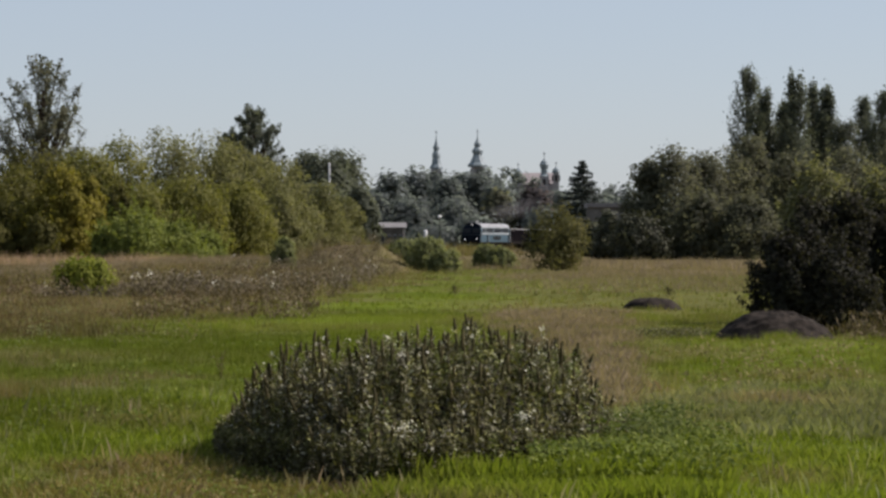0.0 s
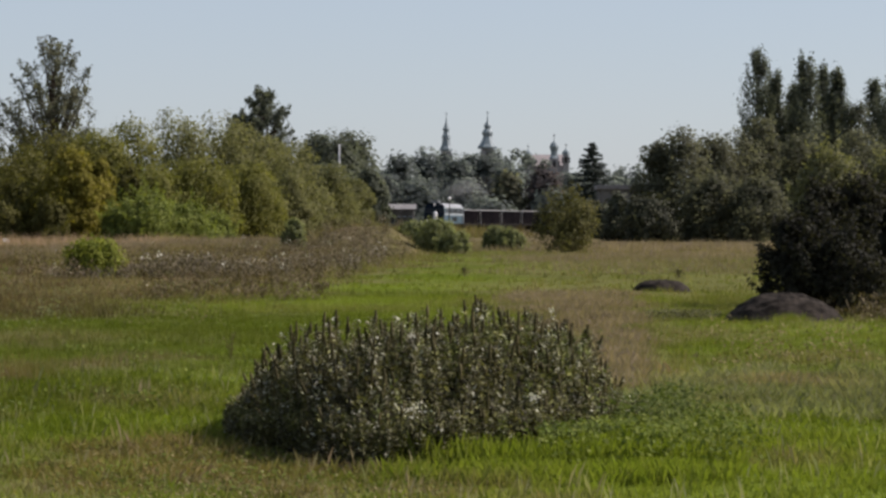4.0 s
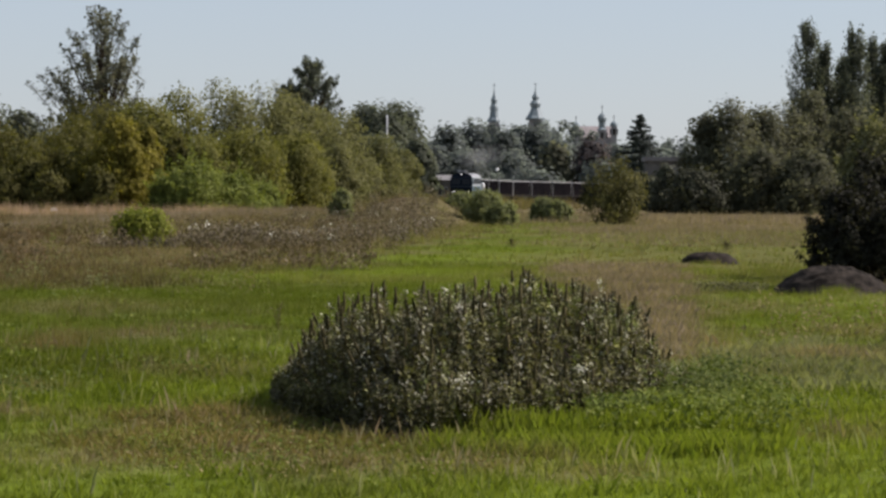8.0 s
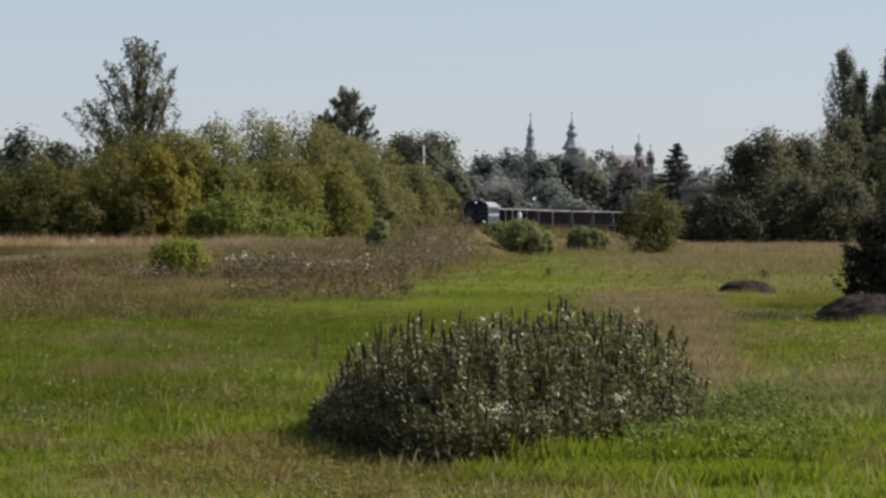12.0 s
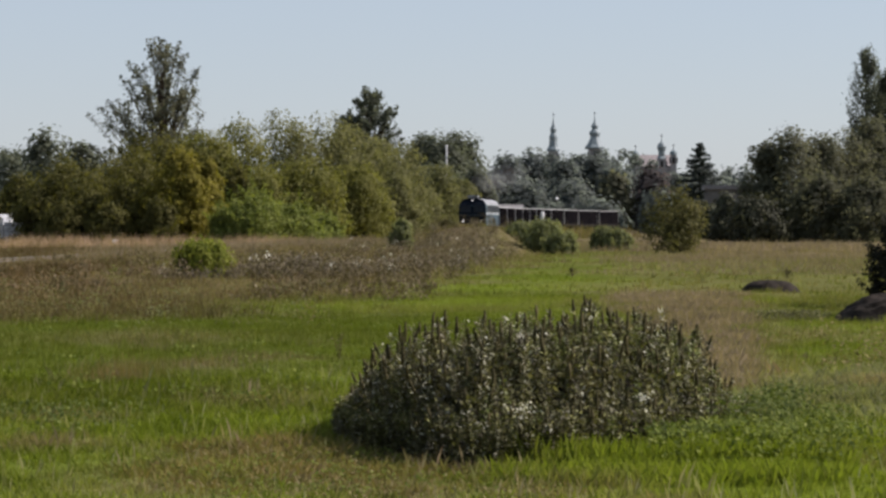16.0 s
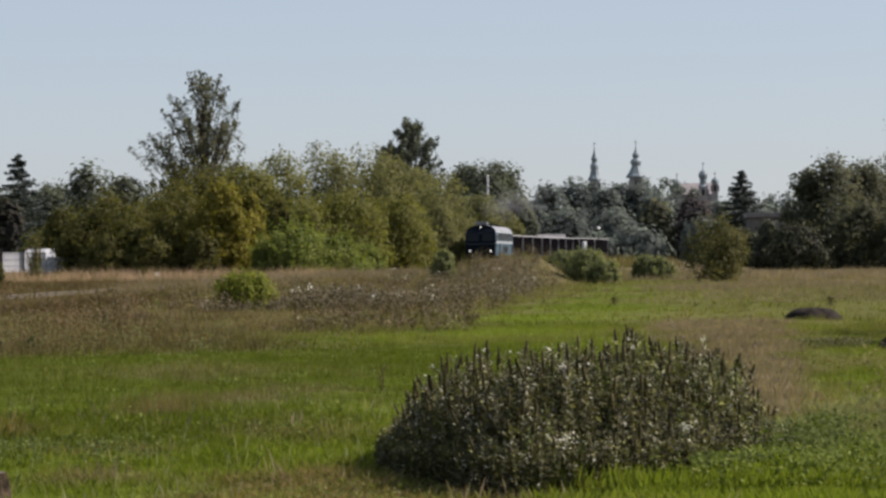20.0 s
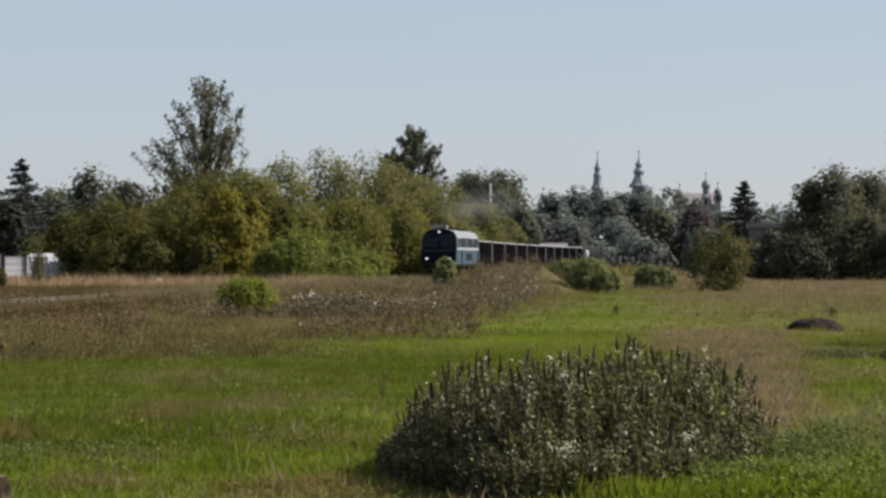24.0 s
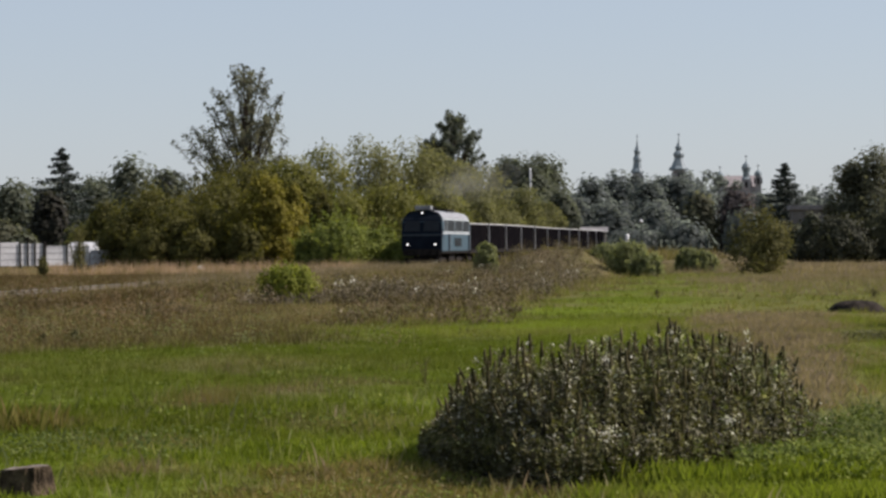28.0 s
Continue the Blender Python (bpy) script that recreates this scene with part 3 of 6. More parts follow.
DRY_FAR = [(-5.0, 31, 0.5, 0.8), 
             (-4.5, 34, 0.9, 0.69), (-3.6, 36, 0.7, 0.62), (3.5, 45, 2.0, 0.44), (4.6, 36, 1.2, 0.62), (3.6, 30, 0.8, 0.50), (2.6, 62, 3, 0.62),
             (5.0, 70, 3, 0.50), (8.2, 56, 1.6, 0.88), (-6.2, 43, 1.6, 0.50), (-2.5, 58, 2.5, 0.38)]
LUSH_SPOTS = [(-8.5, 50, 4.5, -0.22), (-5.2, 38, 3.0, -0.16), (-3.0, 48, 3.0, -0.1), (-3.2, 18.2, 1.2, 0.14), (1.0, 20.2, 0.9, 0.16), (1.3, 18.0, 1.6, 0.18), (3.2, 20.5, 1.4, 0.10), (2.6, 33, 1.6, 0.10), (-2.6, 63, 2.6, 0.12), (-5.2, 31, 2.2, -0.08), (-2.5, 24.5, 1.0, 0.08), (-4.0, 46, 3.0, -0.10), (-3.6, 27.0, 0.9, -0.08), (0.5, 80, 5, 0.08), (3.6, 27.5, 1.4, -0.10), (-1.0, 40, 1.6, -0.06)]


def lushness(x, y):
    """Where the grass grows lighter or darker than elsewhere."""
    v = np.zeros(np.shape(x))
    for cx, cy, r, s in LUSH_SPOTS:
        v += s * np.exp(-((x - cx) / r) ** 2 - ((y - cy) / (r * 2)) ** 2)
    return v


def dryness(x, y):
    """How far the grass has turned to straw."""
    x, y = np.asarray(x, float), np.asarray(y, float)
    edge = np.interp(y, [0, 40, 52, 58, 63, 75, 90, 120, 152, 200, 260, 400], [-14, -10.5, -8.6, -6.4, -4.8, -3.6, -2.8, -1.2, -0.6, 0.5, 2, 8])
    ragged = 1.2 * np.sin(y * 0.35 + x * 0.2) + 0.7 * np.sin(y * 0.9 - x)
    d = 0.98 * (1 - step(-4.0, 2.6, x - edge + ragged)) * (0.87 + 0.13 * np.sin(x * 0.9 + 1.5 * np.sin(y * 0.13)) * np.sin(y * 0.21 + x * 0.4))
    d = np.maximum(d, 0.85 * step(112, 170, y + 8 * np.sin(x * 0.3)) * step(1, 9, x + 3 * np.sin(y * 0.1)))
    d = np.maximum(d, 0.42 * step(28, 75, y + 3 * np.sin(x * 0.9)) * step(-1.5, 4.0, x + 1.5 * np.sin(y * 0.25)))
    centre, half = np.interp(y, [28, 34, 40, 48, 58, 70, 85], [1.7, 1.95, 2.3, 2.5, 2.6, 2.8, 3.3]), np.interp(y, [28, 40, 58, 85], [0.5, 0.85, 1.4, 2.8])
    d = np.maximum(d, 0.84 * np.exp(-((x + 0.35 * half * np.sin(y * 0.7) + 0.2 * half * np.sin(y * 2.3 + x * 2) - centre) / half) ** 2) * step(27, 33, y) * (1 - step(70, 95, y)))
    for cx, cy, r, s in DRY_NEAR + DRY_FAR:
        d = np.maximum(d, s * np.exp(-(((x - cx) / r) ** 2 + ((y - cy) / (r * 1.6)) ** 2)))
    wob = 0.5 + 0.5 * np.sin(x * 1.9 + 2 * np.sin(y * 0.6)) * np.sin(y * 1.1 + x * 0.7)
    return np.clip(d + 0.13 * wob, 0, 1)


def build_ground():
    ys = np.concatenate([np.array([-4500, -2500, -1200, -600, -300, -150, -80]), np.arange(-40, 12, 2.0), np.arange(12, 60, 0.4), np.arange(60, 180, 1.0), np.arange(180, 520, 4.0), np.array([560, 620, 700, 800, 1000, 1400, 2000, 3000, 4500])])
    us = np.concatenate([np.array([-4500, -2500, -1200, -600, -300, -150]), np.arange(-90, -30, 3.0), np.arange(-30, 26, 0.5), np.arange(26, 90, 3.0), np.array([90, 150, 300, 600, 1200, 2500, 4500])])
    X, Y = np.meshgrid(us, ys)
    Z = ground_z(X, Y)
    v = np.stack([X, Y, Z], -1).reshape(-1, 3)
    w = len(us)
    i = (np.arange(len(ys) - 1)[:, None] * w + np.arange(w - 1)[None, :]).ravel()
    f = np.stack([i, i + 1, i + w + 1, i + w], 1)
    g = quads("ground", v, f, GROUND, smooth=True, dry=dryness(X, Y).ravel(), lush=lushness(X, Y).ravel())
    tagged(g, "green and straw-coloured meadow ground with a low bank", "ground", kind="structure")


def blades(name, n, y0, y1, tall, width, seed, label, fan=(-0.25, 0.18), per=9, taller_dry=1.0, only=None, spread=0.05, limp=0.65, mat=None, vary=0.25, line=None):
    """Tufts of single bent grass blades over a stretch of the meadow, thinning with distance."""
    rng = np.random.default_rng(seed)
    t = n // per
    y = np.sqrt(rng.uniform(y0 * y0, y1 * y1, t))
    x = track_x(y) + rng.uniform(line[0], line[1], t) if line else y * rng.uniform(fan[0], fan[1], t)
    thick = 0.5 + 0.5 * np.sin(x * 2.1 + np.sin(y * 1.3) * 2) * np.sin(y * 1.7 + np.sin(x * 1.7) * 2)
    keep = (rng.uniform(0, 1, t) < 0.7 + 0.3 * thick) & ((np.abs(x - track_x(y)) > 0.85) | (line is not None))
    if only:
        keep &= rng.uniform(0, 1, t) < only(x, y)
    x, y, thick = x[keep], y[keep], thick[keep]
    t = len(x)
    tdry = dryness(x, y)
    tdry = np.clip(tdry + rng.normal(0, 0.05 + vary * tdry, t), 0, 1)
    th = tall * rng.uniform(0.55, 1.3, t) * (0.8 + 0.35 * thick) * (1 + (taller_dry - 1) * tdry)
    k = np.repeat(np.arange(t), per)
    n = t * per
    a = rng.uniform(0, 2 * np.pi, n)
    rr = spread * np.sqrt(rng.uniform(0, 1, n))
    x, y = x[k] + np.cos(a) * rr, y[k] + np.sin(a) * rr
    z = ground_z(x, y)
    dr = np.clip(tdry[k] + rng.normal(0, 0.06, n), 0, 1)
    h = th[k] * rng.uniform(0.5, 1.2, n)
    bend = h * rng.uniform(0.1 * limp, limp, n)
    a3 = a + rng.normal(0, 1.2, n)
    bx, by = np.cos(a3) * bend, np.sin(a3) * bend
    a2 = rng.uniform(0, 2 * np.pi, n)
    wx, wy = np.cos(a2) * width / 2, np.sin(a2) * width / 2
    base = np.stack([x, y, z - 0.02], 1)
    corners = [base + np.stack([-wx, -wy, 0 * h], 1), base + np.stack([wx, wy, 0 * h], 1)]
    if y0 < 29:
        corners.append(base + np.stack([bx * 0.4 + wx * 0.8, by * 0.4 + wy * 0.8, h * 0.65], 1))
    corners.append(base + np.stack([bx, by, h], 1))
    c = len(corners)
    v = np.stack(corners, 1).reshape(-1, 3)
    ob = quads(name, v, np.arange(c * n).reshape(-1, c), mat or GRASS, dry=np.repeat(dr, c), lush=np.repeat(lushness(x, y), c))
    tagged(ob, label, "grass", kind="stuff")
    return ob


def browned(x, y):
    """Where the withered grass below the rails stands in dark brown patches."""
    swirl = np.sin(x * 0.9 + 2 * np.sin(y * 0.21)) * np.sin(y * 0.23 + x * 0.4 + 1)
    return step(-0.35, 0.45, swirl - 0.3 + 1.1 * step(0.11, 0.19, -x / y))


def mound_front(x):
    """Front edge of the heap: it comes nearest left of the middle and falls back at both ends."""
    return np.interp(x, [-2.15, -1.85, -1.55, -1.0, -0.65, 0.0, 0.6, 1.1, 1.5, 1.9], [25.6, 23.1, 21.5, 20.2, 19.45, 19.85, 20.35, 21.0, 22.0, 24.0])


def mound_crest(x):
    """How high the stand of weeds reaches along the heap."""
    return np.interp(x, [-2.15, -1.8, -1.6, -1.3, -1.05, -0.6, 0.4, 0.85, 1.1, 1.25, 1.4, 1.7, 1.9], [0.14, 0.46, 0.62, 0.8, 0.94, 1.0, 0.98, 0.95, 0.82, 0.62, 0.4, 0.24, 0.08])


def mound_height(x, y):
    """Soil of the heap: a long low dome under the weeds."""
    x, y = np.asarray(x, float), np.asarray(y, float)
    soil = np.clip(mound_crest(x) - 0.42, 0.05, None) * (1 + 0.08 * np.sin(3 * x + 1) + 0.05 * np.sin(5 * y))
    into = y - mound_front(x)
    return soil * step(-0.05, 1.5, into) * (1 - step(2.6, 3.8, into)) * step(-2.2, -1.9, x) * (1 - step(1.6, 1.95, x)) + 0.03 * (into > 0) * (into < 3.2) * (np.abs(x + 0.13) < 1.95)


def off_mound(x, y):
    into = y - mound_front(x)
    return (into < 0.12) | (into > 3.0) | (x < -2.1) | (x > 1.75)


def build_grass():
    blades("meadow_grass", 262000, 15.5, 33, 0.078, 0.0058, 1, "bright green meadow grass with straw patches", only=lambda x, y: off_mound(x, y) * (1 - step(26, 33, y)))
    blades("meadow_grass", 230000, 29, 70, 0.1, 0.013, 2, "green meadow grass in the middle distance", taller_dry=1.3, spread=0.12, only=lambda x, y: step(24, 31, y))
    blades("meadow_grass", 20000, 26, 31, 0.09, 0.01, 12, "green meadow grass beyond the mound", spread=0.1, only=lambda x, y: step(25, 30, y) * off_mound(x, y))
    blades("grass_tuft", 34000, 30, 75, 0.17, 0.012, 78, "taller tufts in the far meadow grass", per=14, spread=0.12, vary=0.4)
    blades("meadow_grass", 84000, 70, 210, 0.13, 0.04, 3, "green and pale distant meadow grass", taller_dry=1.6, spread=0.25, only=lambda x, y: 1 - 0.85 * step(0.14, 0.18, -x / y))
    blades("tall_grass", 45000, 18.4, 21.6, 0.12, 0.006, 6, "tall lush grass at the foot of the mound", (-0.03, 0.1), 6, spread=0.07, only=lambda x, y: off_mound(x, y) & ((y < 20.7 + 0.3 * np.sin(x * 4)) | (x > 1.1)) & (0.5 + 0.5 * np.sin(x * 41 + y * 47) < step(-0.6, 0.2, x)))
    blades("tall_grass", 60000, 19.2, 21.2, 0.2, 0.005, 10, "rank green grass against the mound", (-0.05, 0.1), 5, spread=0.09, limp=0.4, only=lambda x, y: (y < 20.2 + 0.25 * np.clip(x, 0, 2) + 0.12 * np.sin(x * 7)) & (y > 19.7 - 0.25 * np.clip(x, 0, 1)) & (0.5 + 0.5 * np.sin(x * 37 + y * 53) < step(-0.55, 0.3, x)))
    blades("grass_tuft", 20000, 15.6, 29, 0.11, 0.0045, 71, "taller green tufts in the meadow grass", per=16, spread=0.05, only=off_mound)
    blades("dry_grass", 52000, 16.2, 23.5, 0.085, 0.0035, 74, "thin olive and brown dry grass beside the mound", (-0.2, -0.02), 5, spread=0.1, limp=1.0, vary=0.5, only=lambda x, y: 0.75 * step(0.0, 0.7, 1.1 - ((x + 1.7) / 1.4) ** 2 - ((y - 20) / 2.4) ** 2 + 0.5 * np.sin(x * 5) * np.sin(y * 3 + x)) * off_mound(x, y), mat=DRY_BLADES)
    blades("dead_stalk", 12000, 18.9, 21.6, 0.09, 0.003, 80, "tangle of mauve-brown dead stalks at the foot of the mound", (-0.075, -0.02), 6, spread=0.12, limp=1.1, only=lambda x, y: 0.8 * np.exp(-((x + 0.85) / 0.35) ** 2) * (y < mound_front(x) + 0.25) * (y > mound_front(x) - 0.45), mat=DEAD_STALK)
    blades("seed_stalk", 5000, 15.6, 34, 0.17, 0.0045, 72, "thin pale seed stalks over the meadow grass", per=3, spread=0.06, limp=0.4, only=off_mound, mat=SOFT_GRASS)
    blades("straw_grass", 110000, 28, 70, 0.14, 0.006, 7, "pale tan seeding grass behind the mound", (0.018, 0.066), 6, spread=0.3, limp=0.6, vary=0.1, only=lambda x, y: 0.9 * step(0.25, 1.05, dryness(x, y) + 0.3 * np.sin(x * 3.1 + y * 0.4) * np.sin(y * 0.8 - x)), mat=TAN_GRASS)
    blades("soft_grass", 66000, 24, 36, 0.13, 0.0045, 51, "soft grey-green grass in seed", (0.055, 0.18), 6, spread=0.2, limp=0.8, only=lambda x, y: 0.85 * step(0.1, 0.9, 1.3 - ((x - 3.6) / 2.0) ** 2 - ((y - 28.5) / 4.5) ** 2 + 0.5 * np.sin(x * 4 + y) * np.sin(y * 2.3 - x)), mat=SOFT_GRASS)
    blades("soft_grass", 40000, 36, 60, 0.16, 0.01, 52, "soft grey-green grass in seed", (0.03, 0.15), 8, spread=0.3, only=lambda x, y: 0.6 * step(0.0, 0.8, np.sin(x * 1.7 + 1) * np.sin(y * 0.5 + x)), mat=SOFT_GRASS)
    blades("straw_grass", 36000, 100, 175, 0.3, 0.03, 56, "tan seeding grass at the meadow's far edge", (0.0, 0.16), 10, spread=0.5, only=lambda x, y: step(0.3, 0.7, dryness(x, y)), mat=TAN_GRASS)
    blades("straw_grass", 30000, 186, 224, 0.85, 0.05, 57, "pale straw-coloured grass at the foot of the thicket", (-0.215, -0.045), 10, spread=0.5, vary=0.05, only=lambda x, y: 0.9 * step(-0.3, 0.7, np.sin(x * 0.8 + np.sin(y * 0.3)) + 0.3) * (x < track_x(y) - 2), mat=PALE_STRAW)
    blades("bank_weeds", 80000, 42, 100, 0.16, 0.014, 54, "soft withered grass below the bank", (-0.25, -0.03), 10, vary=0.1, taller_dry=1.2, spread=0.3, only=lambda x, y: (dryness(x, y) > 0.3) * (x > track_x(y) + 1.2) * (1 - 0.75 * browned(x, y)))
    blades("bank_weeds", 60000, 46, 100, 0.2, 0.02, 88, "dark brown withered weeds below the bank", (-0.25, -0.06), 10, vary=0.1, taller_dry=1.2, spread=0.3, only=lambda x, y: (dryness(x, y) > 0.3) * (x > track_x(y) + 1.2) * browned(x, y), mat=BROWN_WEED)
    blades("bank_weeds", 9000, 55, 130, 0.3, 0.02, 89, "weeds grown up between the rails", taller_dry=1.1, spread=0.2, vary=0.1, line=(-0.6, 0.6), mat=BROWN_WEED)
    blades("bank_weeds", 75000, 95, 215, 0.33, 0.035, 4, "tall withered grass on the railway bank", (-0.25, 0.01), taller_dry=1.1, spread=0.25, only=lambda x, y: (dryness(x, y) > 0.5) * (x > track_x(y) + 1.2) * (1 - 0.6 * browned(x, y)))
    blades("bank_weeds", 26000, 95, 190, 0.33, 0.035, 92, "dark brown withered weeds on the bank", (-0.2, -0.03), taller_dry=1.1, spread=0.3, only=lambda x, y: (dryness(x, y) > 0.5) * (x > track_x(y) + 1.2) * browned(x, y), mat=BROWN_WEED)
    blades("bank_weeds", 46000, 70, 190, 0.3, 0.03, 55, "withered grass beyond the rails", (-0.25, -0.1), taller_dry=1.1, spread=0.2, vary=0.1, only=lambda x, y: x < track_x(y) - 1.6, mat=BROWN_WEED)
    blades("bank_weeds", 30000, 188, 330, 0.6, 0.05, 5, "tall withered grass beyond the rails", (-0.25, 0.0), taller_dry=1.1, spread=0.3, only=lambda x, y: x < track_x(y) - 1.9, mat=SOFT_GRASS)
    blades("bank_weeds", 55000, 60, 260, 0.3, 0.04, 9, "rank weeds on the shoulder of the line", (-0.25, -0.05), taller_dry=1.2, spread=0.3, only=lambda x, y: (x > track_x(y) + 0.85) & (x < track_x(y) + 4.5) & (y > 90))
    blades("bank_weeds", 40000, 55, 228, 0.42, 0.022, 53, "short rank weeds beside the rails", taller_dry=1.1, spread=0.2, vary=0.1, line=(0.95, 2.6))
    blades("bank_weeds", 36000, 55, 98, 0.3, 0.016, 59, "short tan weeds before the rails", taller_dry=1.1, spread=0.25, vary=0.1, line=(0.95, 3.2), mat=BROWN_WEED)
    blades("bank_weeds", 40000, 93, 230, 0.62, 0.03, 58, "rank tan weeds close to the rails", taller_dry=1.1, spread=0.3, vary=0.1, line=(0.95, 2.3), mat=TAN_GRASS)
    blades("soft_grass", 30000, 190, 290, 0.5, 0.06, 79, "dull weeds between bushes and line", (-0.03, 0.16), 9, spread=0.5, only=lambda x, y: 0.8 * (x > track_x(y) + 2.0) * (1 - 0.5 * step(10, 30, x)), mat=TAN_GRASS)
    blades("bank_weeds", 48000, 226, 480, 1.35, 0.14, 8, "tall weeds along the far railway line", (-0.1, 0.06), taller_dry=1.1, spread=0.5, only=lambda x, y: (x > track_x(y) + 1.8) & (x < track_x(y) + 7))


build_ground()
build_grass()

# ---------- railway line ----------
def rail_strip(name, side, mat, label, lo=-0.15, hi=0.0, half=0.035):
    ys = np.arange(-50, 700, 3.0)
    xs, zs = track_x(ys), rail_z(ys)
    pts = []
    for dx, dz in ((-half, lo), (-half, hi), (half, hi), (half, lo)):
        pts.append(np.stack([xs + side * 0.75 + dx, ys, zs + dz], 1))
    v = np.stack(pts, 1).reshape(-1, 3)
    f = [(4 * k + j, 4 * k + (j + 1) % 4, 4 * k + 4 + (j + 1) % 4, 4 * k + 4 + j) for k in range(len(ys) - 1) for j in range(4)]
    return tagged(quads(name, v, f, mat), label, "rail", "rails of the railway line", "structure")


for side in (-1, 1):
    rail = rail_strip("rail", side, STEEL, "rusty steel rail with a worn bright head", -0.15, -0.03)
    head = rail_strip("rail_head", side, RAIL_HEAD, "worn bright rail head", -0.03, 0.0, 0.037)
    head.parent = rail
    for key in ("category", "group", "kind"):
        del head[key]
ys = np.arange(-50, 700, 3.0)
v = np.stack([np.stack([track_x(ys) + dx, ys, rail_z(ys) + dz], 1) for dx, dz in ((-2.6, -0.5), (-1.6, -0.2), (1.6, -0.2), (2.6, -0.5))], 1).reshape(-1, 3)
f = [(4 * k + j, 4 * k + j + 1, 4 * k + 5 + j, 4 * k + 4 + j) for k in range(len(ys) - 1) for j in range(3)]
tagged(quads("ballast_bed", v, f, BALLAST), "grey-brown ballast bed under the rails", "ballast", kind="structure")
bed = bpy.data.objects["ballast_bed"]
bm = boxed((0, 0, 0, 2.5, 0.24, 0.14))
first = part("sleeper", bm, SLEEPER, bed, at=pose(float(track_x(40.0)), 40, float(rail_z(40.0)) - 0.21))
for k in range(1, 290):
    y = 40 + 0.65 * k
    s = first.copy()
    scene.collection.objects.link(s)
    s.matrix_basis = pose(float(track_x(y)), y, float(rail_z(y)) - 0.21)


# ---------- the train ----------
def bogie(parent, y, wheel=0.5, base=1.25):
    b = part("bogie", boxed((-1.0, 0, 0.55, 0.14, base * 2 + 1.0, 0.28), (1.0, 0, 0.55, 0.14, base * 2 + 1.0, 0.28), (0, 0, 0.6, 1.9, 0.5, 0.3), bevel=0.02), UNDER, parent, at=pose(0, y, 0))
    for wy in (-base, base):
        bm = bmesh.new()
        for sx in (-0.75, 0.75):
            rod(bm, (sx - 0.065, 0, 0), (sx + 0.065, 0, 0), wheel, 20)
        rod(bm, (-0.9, 0, 0), (0.9, 0, 0), 0.08, 10)
        part("wheelset", bm, UNDER, b, at=pose(0, wy, wheel))
    return b


def buffers(parent, y, s):
    for sx in (-0.88, 0.88):
        bm = bmesh.new()
        rod(bm, (sx, y, 1.05), (sx, y + s * 0.45, 1.05), 0.09, 12)
        rod(bm, (sx, y + s * 0.45, 1.05), (sx, y + s * 0.5, 1.05), 0.24, 16)
        part("buffer", bm, UNDER, parent)


